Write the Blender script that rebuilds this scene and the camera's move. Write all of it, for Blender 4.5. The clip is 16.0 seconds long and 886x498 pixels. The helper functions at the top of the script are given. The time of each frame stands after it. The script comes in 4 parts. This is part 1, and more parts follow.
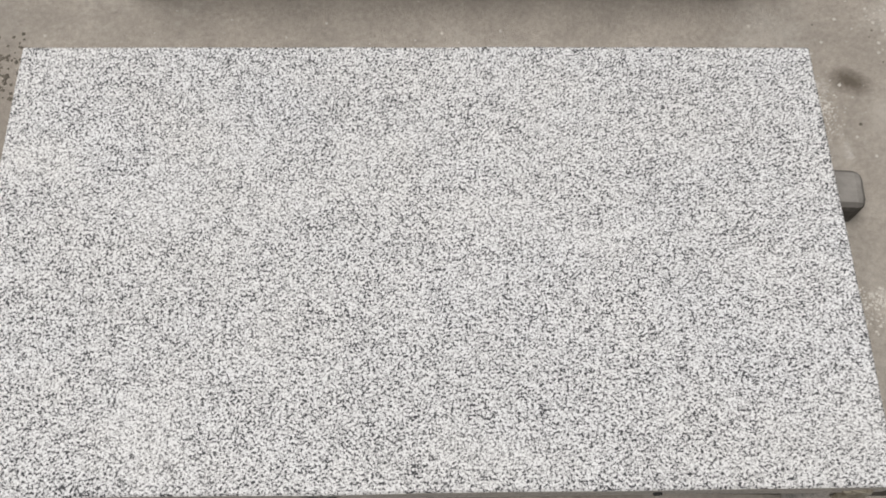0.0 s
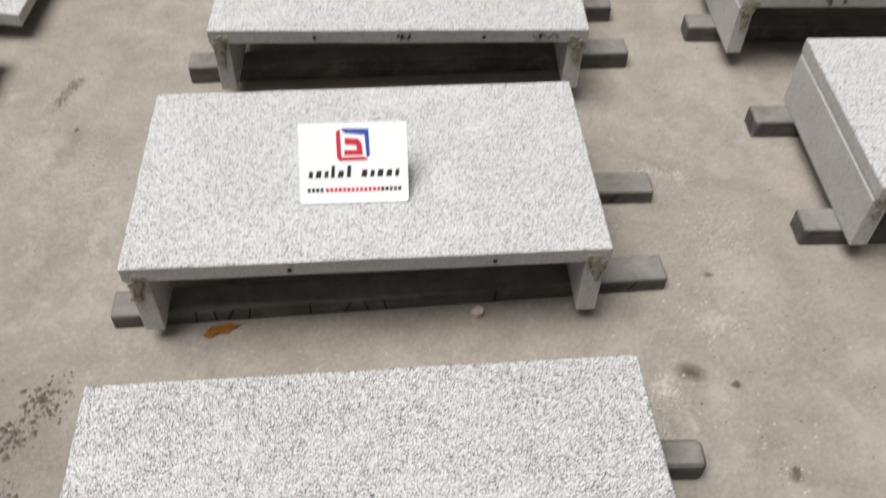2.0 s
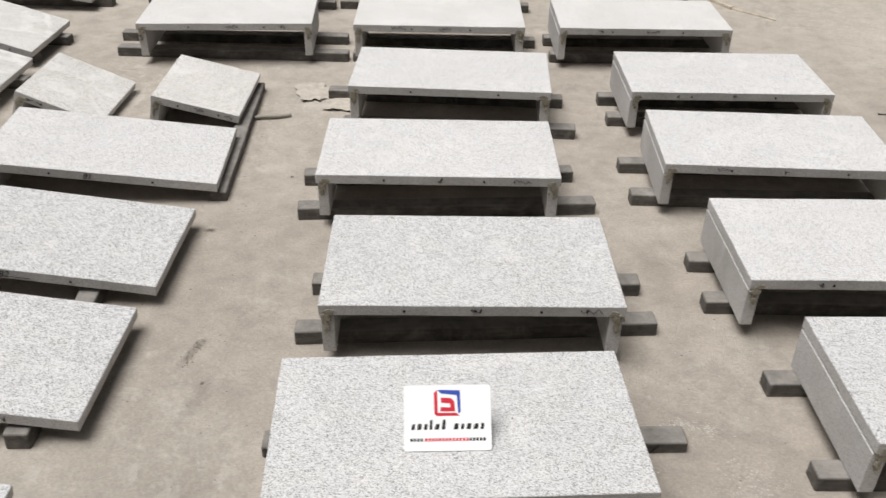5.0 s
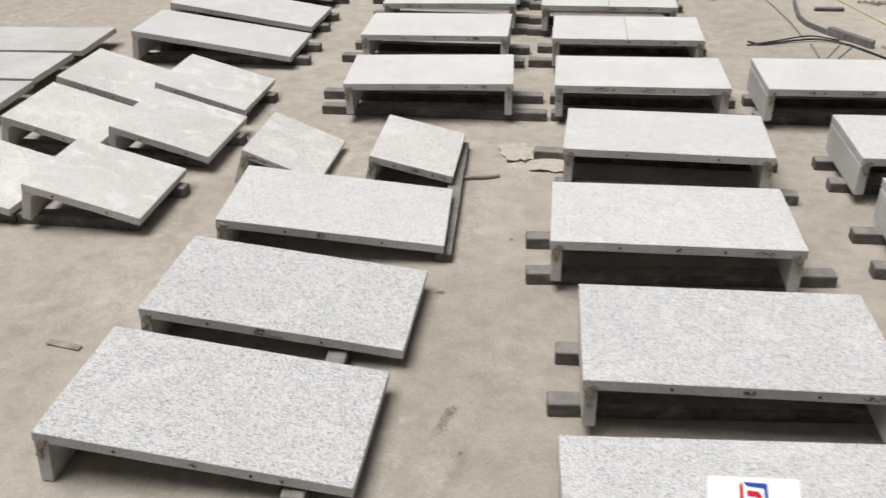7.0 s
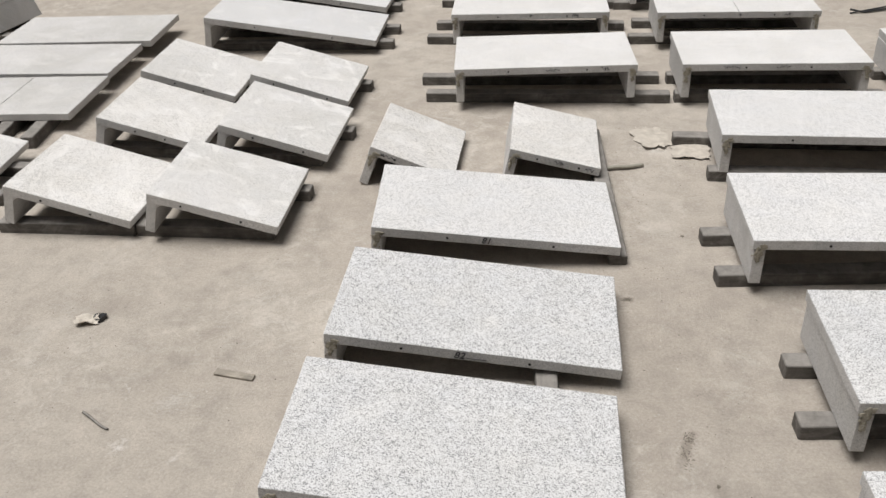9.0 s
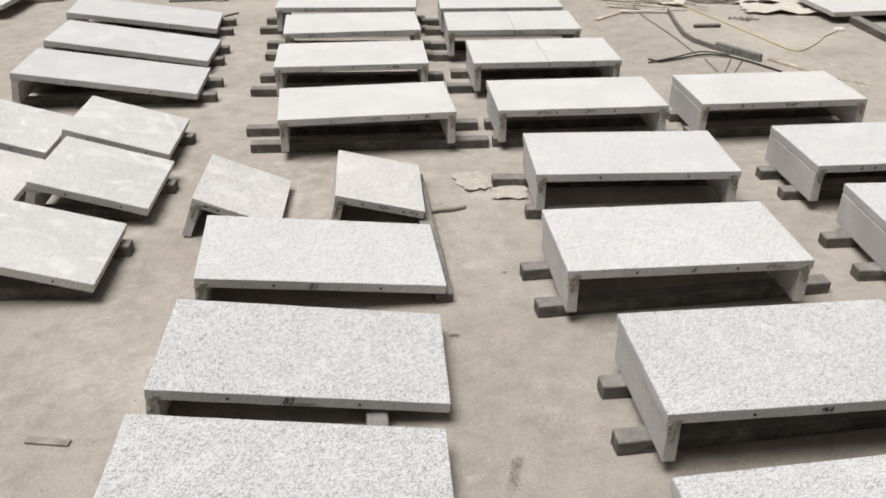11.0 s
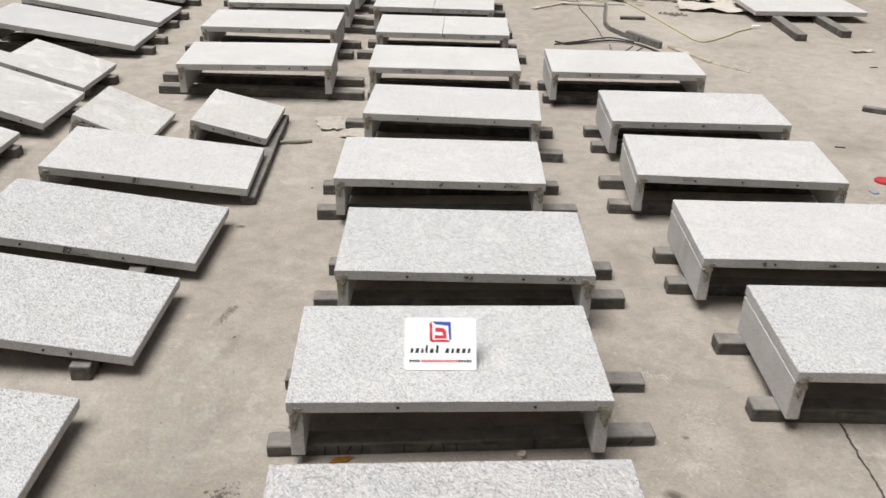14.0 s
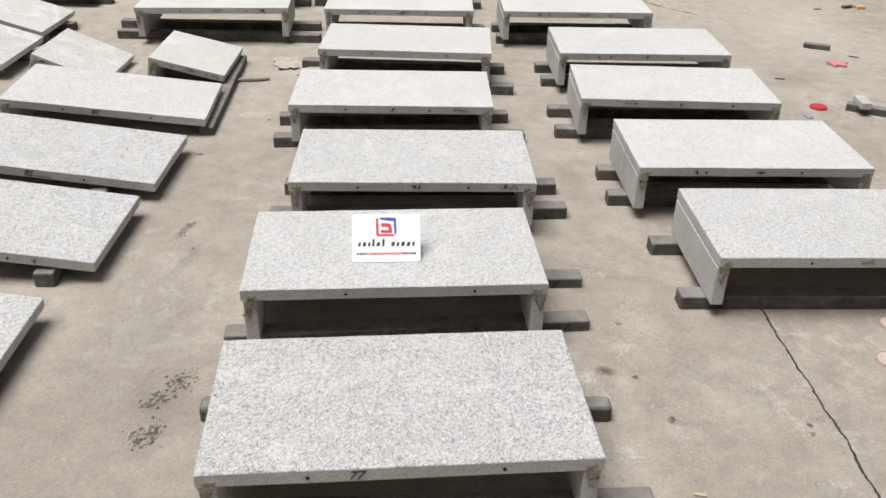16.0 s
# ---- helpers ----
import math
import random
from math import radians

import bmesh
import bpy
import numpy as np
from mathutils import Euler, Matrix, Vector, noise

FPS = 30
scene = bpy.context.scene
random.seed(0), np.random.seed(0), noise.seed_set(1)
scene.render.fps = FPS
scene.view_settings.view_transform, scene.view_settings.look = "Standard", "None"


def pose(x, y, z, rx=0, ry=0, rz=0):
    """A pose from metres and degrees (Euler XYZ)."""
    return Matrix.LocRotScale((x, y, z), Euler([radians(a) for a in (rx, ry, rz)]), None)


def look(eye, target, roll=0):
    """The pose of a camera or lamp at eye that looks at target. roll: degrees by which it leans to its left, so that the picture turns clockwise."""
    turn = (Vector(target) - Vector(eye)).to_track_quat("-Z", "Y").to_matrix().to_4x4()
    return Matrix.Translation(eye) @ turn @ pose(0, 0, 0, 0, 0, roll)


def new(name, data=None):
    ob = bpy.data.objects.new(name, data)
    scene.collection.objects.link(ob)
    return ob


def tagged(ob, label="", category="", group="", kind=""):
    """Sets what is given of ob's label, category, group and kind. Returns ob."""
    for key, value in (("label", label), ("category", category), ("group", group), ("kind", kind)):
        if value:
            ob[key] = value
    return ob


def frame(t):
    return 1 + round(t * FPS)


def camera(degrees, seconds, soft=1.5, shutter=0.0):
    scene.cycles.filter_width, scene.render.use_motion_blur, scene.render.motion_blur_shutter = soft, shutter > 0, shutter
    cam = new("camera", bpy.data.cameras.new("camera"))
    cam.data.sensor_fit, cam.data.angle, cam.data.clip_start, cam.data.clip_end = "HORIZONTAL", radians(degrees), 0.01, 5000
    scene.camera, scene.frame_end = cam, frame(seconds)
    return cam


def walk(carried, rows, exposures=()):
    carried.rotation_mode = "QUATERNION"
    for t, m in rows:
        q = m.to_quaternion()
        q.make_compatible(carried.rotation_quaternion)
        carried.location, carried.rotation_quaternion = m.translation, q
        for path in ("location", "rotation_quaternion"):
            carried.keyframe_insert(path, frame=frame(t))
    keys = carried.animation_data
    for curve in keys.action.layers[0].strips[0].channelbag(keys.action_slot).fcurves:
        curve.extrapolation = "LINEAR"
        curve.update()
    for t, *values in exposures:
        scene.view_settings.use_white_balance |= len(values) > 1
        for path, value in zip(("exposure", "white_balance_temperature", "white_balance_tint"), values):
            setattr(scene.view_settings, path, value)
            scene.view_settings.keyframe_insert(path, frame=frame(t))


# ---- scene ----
cam = camera(53.68, 16.0, shutter=0.35)
PATH = [
    (0, (-0.0074, -1.1076, 1.4119), (0.0365, -0.344, -0.4361), 3.25),
    (0.5, (-0.0169, -1.1379, 1.4976), (0.0562, -0.2984, -0.3162), 3.97),
    (1, (-0.041, -1.1813, 1.5994), (0.0619, -0.2131, -0.1476), 3.56),
    (1.5, (0.0055, -1.2654, 1.7283), (0.0981, -0.1473, 0.0726), 1.65),
    (2, (0.0578, -1.3808, 1.8972), (0.1688, -0.0629, 0.3968), 1.23),
    (2.5, (0.0737, -1.4706, 2.0215), (0.2594, 0.0061, 0.6855), 2.10),
    (3, (0.1244, -1.5346, 2.1122), (0.3853, 0.0146, 0.8744), 3.01),
    (3.2, (0.126, -1.5495, 2.1463), (0.4278, 0.0176, 0.9408), 3.59),
    (5.3, (-0.2881, -1.7587, 2.3337), (-0.2097, -0.0741, 1.2586), 0.87),
    (5.5, (-0.3575, -1.7571, 2.3231), (-0.2884, -0.0602, 1.2668), 0.77),
    (6, (-0.4716, -1.7665, 2.3432), (-0.4439, -0.0476, 1.3211), 0.00),
    (6.5, (-0.6207, -1.7444, 2.3812), (-0.6722, -0.0245, 1.3616), -1.62),
    (7, (-0.7896, -1.6615, 2.3993), (-0.9341, 0.0592, 1.3903), -1.59),
    (7.5, (-1.036, -1.4534, 2.4038), (-1.2716, 0.2441, 1.3728), -3.72),
    (8, (-1.2984, -1.3205, 2.4083), (-1.5591, 0.3641, 1.3623), -4.11),
    (8.2, (-1.4363, -1.3298, 2.4325), (-1.6769, 0.3567, 1.3847), -4.35),
    (10.3, (-1.832, -1.2972, 2.2927), (-1.6792, 0.3765, 1.2085), 1.92),
    (10.5, (-1.775, -1.3266, 2.3162), (-1.5805, 0.3599, 1.2589), 1.79),
    (11, (-1.6613, -1.3839, 2.3584), (-1.4101, 0.3489, 1.3919), 0.07),
    (11.5, (-1.3329, -1.5119, 2.3868), (-1.1198, 0.2588, 1.4816), -0.65),
    (12, (-0.9826, -1.646, 2.366), (-0.8071, 0.1007, 1.4078), 0.40),
    (12.5, (-0.8073, -1.8178, 2.3453), (-0.6374, -0.0605, 1.4056), 0.70),
    (13, (-0.6405, -2.0582, 2.3253), (-0.4677, -0.3092, 1.3708), 0.65),
    (13.5, (-0.4101, -2.2711, 2.3008), (-0.2897, -0.5113, 1.3581), -0.02),
    (14, (-0.1642, -2.524, 2.2695), (-0.0824, -0.7608, 1.3291), 1.39),
    (14.5, (-0.0741, -2.6994, 2.2684), (0.0275, -0.9363, 1.3297), 0.68),
    (15, (-0.1484, -2.9112, 2.2162), (-0.0108, -1.159, 1.2619), 1.21),
    (15.5, (-0.1441, -3.0259, 2.1641), (0.0091, -1.2959, 1.1723), 2.01),
    (16, (-0.0622, -2.8616, 2.096), (0.0811, -1.1286, 1.108), 1.29),
]
EXPOSURES = [(0.0, 0.69), (0.5, 0.74), (1.0, 0.87), (1.5, 0.88), (2.5, 0.98), (4.0, 1.02), (5.5, 0.97), (8.0, 0.98), (11.5, 1.03), (14.0, 1.04), (16.0, 1.06)]
walk(cam, [(t, look(eye, target, roll)) for t, eye, target, roll in PATH], EXPOSURES)

# ---- light: bright overcast sky over an open yard ----
SUN_EL, SUN_AZ = 74, -100
world = bpy.data.worlds.new("overcast")
scene.world = world
world.use_nodes = True
wn, wl = world.node_tree.nodes, world.node_tree.links
sky = wn.new("ShaderNodeTexSky")
sky.sky_type, sky.sun_disc = "NISHITA", False
sky.sun_elevation, sky.sun_rotation = radians(SUN_EL), radians(SUN_AZ)
sky.dust_density, sky.ozone_density = 4.0, 0.5
grey = wn.new("ShaderNodeHueSaturation")
grey.inputs["Saturation"].default_value = 0.12
wl.new(sky.outputs[0], grey.inputs["Color"])
wl.new(grey.outputs[0], wn["Background"].inputs["Color"])
wn["Background"].inputs["Strength"].default_value = 0.019
sun = new("sun", bpy.data.lights.new("sun", "SUN"))
sun.data.energy, sun.data.angle, sun.data.color = 2.03, radians(40), (1.0, 0.977, 0.953)
az, el = radians(SUN_AZ), radians(SUN_EL)
sun.matrix_world = look((0, 0, 12), (-math.sin(az) * math.cos(el), -math.cos(az) * math.cos(el), 12 - math.sin(el)))


# ---- materials ----
def mat(name, rough=0.8, metal=0.0):
    m = bpy.data.materials.new(name)
    m.use_nodes = True
    b = m.node_tree.nodes["Principled BSDF"]
    b.inputs["Roughness"].default_value, b.inputs["Metallic"].default_value = rough, metal
    return m, m.node_tree.nodes, m.node_tree.links, b


def coords(n, l, shift=True):
    """Object coordinates, moved by a random step for each object."""
    tc = n.new("ShaderNodeTexCoord")
    if not shift:
        return tc.outputs["Object"]
    info = n.new("ShaderNodeObjectInfo")
    mul = n.new("ShaderNodeMath")
    mul.operation, mul.inputs[1].default_value = "MULTIPLY", 37.0
    l.new(info.outputs["Random"], mul.inputs[0])
    add = n.new("ShaderNodeVectorMath")
    l.new(tc.outputs["Object"], add.inputs[0])
    l.new(mul.outputs[0], add.inputs[1])
    return add.outputs[0]


def noise_tex(n, l, co, scale, detail=4.0, rough=0.55, dist=0.0):
    t = n.new("ShaderNodeTexNoise")
    t.inputs["Scale"].default_value, t.inputs["Detail"].default_value = scale, detail
    t.inputs["Roughness"].default_value, t.inputs["Distortion"].default_value = rough, dist
    l.new(co, t.inputs["Vector"])
    return t.outputs["Fac"]


def ramp(n, l, fac, *stops):
    r = n.new("ShaderNodeValToRGB")
    e = r.color_ramp.elements
    while len(e) < len(stops):
        e.new(0.5)
    for el_, (p, c) in zip(e, stops):
        el_.position = p
        el_.color = (*(c if isinstance(c, tuple) else (c, c, c)), 1)
    l.new(fac, r.inputs[0])
    return r.outputs[0]


def mix(n, l, kind, fac, a, b):
    m = n.new("ShaderNodeMix")
    m.data_type, m.blend_type = "RGBA", kind
    for sock, v in ((m.inputs[0], fac), (m.inputs[6], a), (m.inputs[7], b)):
        if isinstance(v, (int, float)):
            sock.default_value = v
        elif isinstance(v, tuple):
            sock.default_value = (*v, 1)
        else:
            l.new(v, sock)
    return m.outputs[2]


def bump(n, l, b, height, strength, distance):
    bp = n.new("ShaderNodeBump")
    bp.inputs["Strength"].default_value, bp.inputs["Distance"].default_value = strength, distance
    l.new(height, bp.inputs["Height"])
    l.new(bp.outputs[0], b.inputs["Normal"])


def granite(name, light, mid, dark, share, relief, stain, grain=300, veins=3.2):
    """Pale grey granite: crystals of white feldspar, grey quartz and dark mica, a few millimetres across."""
    m, n, l, b = mat(name, 0.72)
    co = coords(n, l)
    v = n.new("ShaderNodeTexVoronoi")
    v.inputs["Scale"].default_value = grain
    l.new(co, v.inputs["Vector"])
    sep = n.new("ShaderNodeSeparateColor")
    l.new(v.outputs["Color"], sep.inputs[0])
    grit = noise_tex(n, l, co, grain * 0.65, 2, 0.6)
    clump = noise_tex(n, l, co, grain * 0.2, 3, 0.6)

    def plus(a, k, c):
        q = n.new("ShaderNodeMath")
        q.operation = "MULTIPLY_ADD"
        q.inputs[1].default_value = k
        l.new(a, q.inputs[0])
        if isinstance(c, float):
            q.inputs[2].default_value = c
        else:
            l.new(c, q.inputs[2])
        return q.outputs[0]

    tot = plus(sep.outputs[0], 0.34, plus(grit, 1.5, plus(clump, 0.5, -0.67)))
    col = ramp(n, l, tot, (0.0, dark), (share * 0.6, dark), (share * 0.95, mid), (share * 1.05, mid), (share * 1.42, light), (1.0, light))
    fine = ramp(n, l, noise_tex(n, l, co, 420, 2), (0.3, 0.82), (0.7, 1.0))
    col = mix(n, l, "MULTIPLY", 1.0, col, fine)
    broad = ramp(n, l, noise_tex(n, l, co, 2.2, 5, 0.6), (0.3, (1 - stain, 1 - stain, 1 - stain * 1.1)), (0.68, 1.0))
    col = mix(n, l, "MULTIPLY", 1.0, col, broad)
    smear = ramp(n, l, noise_tex(n, l, co, 2.6, 7, 0.6, 2.2), (0.52, 0.0), (0.66, stain * veins))
    col = mix(n, l, "MIX", smear, col, (0.84, 0.832, 0.822))
    rub = ramp(n, l, noise_tex(n, l, co, 1.3, 9, 0.7, 1.0), (0.3, stain * 2.2), (0.45, 0.0))
    col = mix(n, l, "MIX", rub, col, (0.5, 0.495, 0.48))
    tint = ramp(n, l, noise_tex(n, l, co, 7, 4, 0.6), (0.32, (1.0, 0.988, 0.97)), (0.68, (0.99, 0.988, 0.99)))
    col = mix(n, l, "MULTIPLY", 1.0, col, tint)
    l.new(col, b.inputs["Base Color"])
    bump(n, l, b, noise_tex(n, l, co, 130, 4, 0.65), relief, 0.004)
    return m


M_NEAR = granite("granite_speckled", (0.805, 0.806, 0.815), (0.52, 0.517, 0.524), (0.045, 0.046, 0.051), 0.468, 0.5, 0.05, 430)
M_TOP = granite("granite_bush_hammered", (0.728, 0.732, 0.744), (0.59, 0.593, 0.6), (0.23, 0.233, 0.241), 0.455, 0.6, 0.05, 285)
M_SOFT = granite("granite_fine_hammered", (0.748, 0.746, 0.75), (0.63, 0.629, 0.634), (0.355, 0.356, 0.363), 0.43, 0.45, 0.05, 320)
M_SAWN = granite("granite_sawn", (0.662, 0.652, 0.647), (0.555, 0.547, 0.543), (0.43, 0.425, 0.425), 0.42, 0.12, 0.2, 300, 0.8)
M_CLOUDY = granite("granite_cloudy", (0.775, 0.766, 0.756), (0.665, 0.656, 0.648), (0.44, 0.433, 0.43), 0.42, 0.4, 0.13, 320, 4.2)
M_FLECK = granite("granite_flecked", (0.79, 0.776, 0.758), (0.675, 0.662, 0.648), (0.4, 0.392, 0.385), 0.42, 0.45, 0.11, 280, 3.2)
M_DUSTY = granite("granite_dusty", (0.715, 0.708, 0.706), (0.65, 0.645, 0.643), (0.48, 0.475, 0.476), 0.36, 0.2, 0.1, 340, 1.3)
M_HONED = granite("granite_honed", (0.66, 0.66, 0.668), (0.61, 0.611, 0.619), (0.5, 0.501, 0.508), 0.36, 0.12, 0.09, 340, 2.4)

M_GROUND, n, l, b = mat("worn_concrete", 0.85)
co = coords(n, l, False)
c1 = ramp(n, l, noise_tex(n, l, co, 0.5, 7, 0.62, 0.5), (0.3, (0.392, 0.345, 0.296)), (0.5, (0.448, 0.4, 0.346)), (0.7, (0.508, 0.461, 0.403)))
c2 = ramp(n, l, noise_tex(n, l, co, 6.5, 9, 0.72, 0.3), (0.3, 0.76), (0.5, 0.94), (0.68, 1.07))
c3 = ramp(n, l, noise_tex(n, l, co, 85, 6, 0.8), (0.3, 0.7), (0.7, 1.12))
col = mix(n, l, "MULTIPLY", 1.0, mix(n, l, "MULTIPLY", 1.0, c1, c2), c3)
scuff = ramp(n, l, noise_tex(n, l, co, 2.3, 12, 0.8, 0.35), (0.54, 0.0), (0.68, 0.42))
col = mix(n, l, "MIX", scuff, col, (0.60, 0.565, 0.515))
chalk = ramp(n, l, noise_tex(n, l, co, 24, 6, 0.75, 0.5), (0.64, 0.0), (0.72, 0.55))
col = mix(n, l, "MIX", chalk, col, (0.68, 0.65, 0.6))
damp = ramp(n, l, noise_tex(n, l, co, 3.4, 9, 0.72, 0.5), (0.27, 0.36), (0.4, 0.0))
col = mix(n, l, "MIX", damp, col, (0.235, 0.2, 0.165))
pits = ramp(n, l, noise_tex(n, l, co, 34, 4, 0.65), (0.25, 0.6), (0.31, 0.0))
col = mix(n, l, "MIX", pits, col, (0.17, 0.148, 0.125))


crust = ramp(n, l, noise_tex(n, l, co, 11, 10, 0.82, 0.6), (0.5, 0.0), (0.6, 0.5))
crust_at = ramp(n, l, noise_tex(n, l, co, 0.9, 4, 0.6, 0.4), (0.46, 0.0), (0.62, 1.0))
col = mix(n, l, "MIX", mix(n, l, "MULTIPLY", 1.0, crust, crust_at), col, (0.6, 0.562, 0.508))
grime = ramp(n, l, noise_tex(n, l, co, 17, 8, 0.78, 0.8), (0.3, 0.55), (0.4, 0.0))
grime_at = ramp(n, l, noise_tex(n, l, co, 1.4, 4, 0.6, 0.4), (0.36, 1.0), (0.52, 0.0))
col = mix(n, l, "MIX", mix(n, l, "MULTIPLY", 1.0, grime, grime_at), col, (0.25, 0.222, 0.19))


def spot(col, x, y, rx, ry, turn, colour, strength, ragged=0.5):
    """A stain, smear or broad darker area of its own shape on the concrete, with a ragged soft rim."""
    mp = n.new("ShaderNodeMapping")
    mp.vector_type = "TEXTURE"
    mp.inputs["Location"].default_value = (x, y, 0)
    mp.inputs["Rotation"].default_value = (0, 0, radians(turn))
    mp.inputs["Scale"].default_value = (rx * 2, ry * 2, 1)
    l.new(co, mp.inputs["Vector"])
    ln = n.new("ShaderNodeVectorMath")
    ln.operation = "LENGTH"
    l.new(mp.outputs[0], ln.inputs[0])
    q = n.new("ShaderNodeMath")
    q.operation, q.inputs[1].default_value = "MULTIPLY_ADD", ragged * 1.4
    l.new(noise_tex(n, l, co, 38, 9, 0.8), q.inputs[0])
    l.new(ln.outputs["Value"], q.inputs[2])
    f = ramp(n, l, q.outputs[0], (0.48, strength), (0.82, 0.0))
    return mix(n, l, "MIX", f, col, colour)


CRUST, DARK_SPOT, PALE_SPOT = (0.6, 0.555, 0.495), (0.12, 0.098, 0.075), (0.78, 0.76, 0.73)
for x, y, rx, ry, turn, c_, k in (
        (3.7, 4.6, 1.25, 2.6, -6, CRUST, 0.55), (3.0, 6.6, 1.3, 1.1, 20, CRUST, 0.5), (2.85, 3.3, 0.4, 1.3, 10, CRUST, 0.4), (-2.5, 8.7, 1.6, 0.8, 0, CRUST, 0.3), (2.3, 7.5, 1.3, 1.3, 10, CRUST, 0.5), (-0.85, 2.9, 0.3, 1.3, 4, CRUST, 0.3),
        (1.03, 0.12, 0.26, 0.5, -6, CRUST, 0.5), (1.25, -0.42, 0.33, 0.3, 0, CRUST, 0.42), (0.92, -0.02, 0.14, 0.1, 20, CRUST, 0.75), (0.86, -0.25, 0.09, 0.12, 10, CRUST, 0.5),
        (1.39, -0.3, 0.05, 0.09, 25, PALE_SPOT, 0.7), (1.425, -0.46, 0.035, 0.14, 12, PALE_SPOT, 0.6), (1.45, -0.83, 0.05, 0.06, 0, PALE_SPOT, 0.5), (0.79, -0.655, 0.05, 0.035, 10, PALE_SPOT, 0.7),
        (0.94, 0.147, 0.022, 0.014, 0, DARK_SPOT, 0.8), (0.985, -0.479, 0.024, 0.016, 10, DARK_SPOT, 0.8), (1.467, -0.572, 0.024, 0.016, 10, DARK_SPOT, 0.8),
        (0.735, -0.195, 0.1, 0.06, 25, PALE_SPOT, 1.0), (0.775, -0.315, 0.03, 0.09, 12, PALE_SPOT, 0.8),
        (0.808, -0.173, 0.055, 0.036, -20, DARK_SPOT, 0.95), (0.917, -0.217, 0.02, 0.015, 0, DARK_SPOT, 0.6), 
        # the two large grey-brown entries make the ground at left broadly darker
        (0.774, -0.413, 0.015, 0.08, 0, PALE_SPOT, 0.4), (-1.035, 0.114, 0.75, 1.9, -8, (0.27, 0.245, 0.215), 0.46), (-1.566, -0.975, 1.3, 0.95, 0, (0.27, 0.245, 0.215), 0.6), (0.907, 0.556, 0.09, 0.05, -8, PALE_SPOT, 0.3),
        (-0.882, -0.316, 0.2, 0.3, 20, DARK_SPOT, 0.25), (-1.03, 1.053, 0.03, 0.16, -25, DARK_SPOT, 0.4), (-0.978, 0.732, 0.05, 0.2, -15, DARK_SPOT, 0.25), (-1.115, 1.999, 0.04, 0.025, 0, DARK_SPOT, 0.7),
        (-0.936, 0.224, 0.06, 0.3, -10, DARK_SPOT, 0.2), (1.021, 1.544, 0.1, 0.4, 0, DARK_SPOT, 0.2), (2.962, 3.293, 0.5, 0.25, 20, DARK_SPOT, 0.22), (-0.925, 3.061, 0.15, 0.3, 0, PALE_SPOT, 0.25),
        (-0.77, 3.57, 0.3, 0.25, 0, PALE_SPOT, 0.45), (3.202, 6.101, 0.6, 0.3, 0, DARK_SPOT, 0.2), (1.425, 5.347, 0.2, 0.5, 0, DARK_SPOT, 0.2),
        (-3.125, 1.547, 0.4, 0.3, 0, DARK_SPOT, 0.12), (-3.19, 1.08, 0.13, 0.11, 20, PALE_SPOT, 0.75), (-3.05, 1.33, 0.3, 0.16, 30, PALE_SPOT, 0.42),
        (-2.95, 1.02, 0.05, 0.16, -30, PALE_SPOT, 0.6), (-3.27, 1.42, 0.02, 0.12, 35, PALE_SPOT, 0.6), (-3.0, 1.8, 0.13, 0.07, 20, DARK_SPOT, 0.3), (-3.55, 2.0, 0.25, 0.12, 15, DARK_SPOT, 0.2)):
    col = spot(col, x, y, rx, ry, turn, c_, k, 0.5 if c_ is DARK_SPOT else 0.95 if c_ is PALE_SPOT else 0.8)
l.new(col, b.inputs["Base Color"])
bump(n, l, b, noise_tex(n, l, co, 26, 12, 0.82), 0.75, 0.014)


def timber(name, c_lo, c_hi, dust=0.0):
    """Weathered wood: grain along x, stains, and pale stone dust settled on the faces that look up."""
    m, n, l, b = mat(name, 0.85)
    co = coords(n, l)
    mp = n.new("ShaderNodeMapping")
    mp.inputs["Scale"].default_value = (6, 60, 60)
    l.new(co, mp.inputs["Vector"])
    grain = noise_tex(n, l, mp.outputs[0], 1.0, 5, 0.6, 0.3)
    col = ramp(n, l, grain, (0.3, c_lo), (0.7, c_hi))
    wear = ramp(n, l, noise_tex(n, l, co, 9, 5, 0.65), (0.3, 0.5), (0.62, 1.05), (0.75, 1.5))
    col = mix(n, l, "MULTIPLY", 1.0, col, wear)
    if dust:
        geo = n.new("ShaderNodeNewGeometry")
        sep = n.new("ShaderNodeSeparateXYZ")
        l.new(geo.outputs["Normal"], sep.inputs[0])
        up = ramp(n, l, sep.outputs["Z"], (0.45, 0.0), (0.95, dust))
        patchy = ramp(n, l, noise_tex(n, l, co, 14, 7, 0.7, 0.5), (0.3, 0.35), (0.62, 1.0))
        col = mix(n, l, "MIX", mix(n, l, "MULTIPLY", 1.0, up, patchy), col, (0.37, 0.35, 0.325))
        smear = ramp(n, l, noise_tex(n, l, co, 6, 8, 0.75, 0.8), (0.52, 0.0), (0.68, dust * 0.7))
        col = mix(n, l, "MIX", smear, col, (0.34, 0.322, 0.3))
    l.new(col, b.inputs["Base Color"])
    bump(n, l, b, noise_tex(n, l, co, 60, 5, 0.65), 0.45, 0.004)
    return m


M_TIMBER = timber("weathered_timber", (0.075, 0.067, 0.059), (0.148, 0.135, 0.121), 0.52)
M_TIMBER_PALE = timber("dusty_timber", (0.27, 0.24, 0.2), (0.42, 0.38, 0.32))
M_LATH = timber("pale_lath", (0.42, 0.36, 0.28), (0.66, 0.59, 0.49))
M_BAMBOO = timber("bamboo", (0.55, 0.42, 0.27), (0.74, 0.6, 0.43))


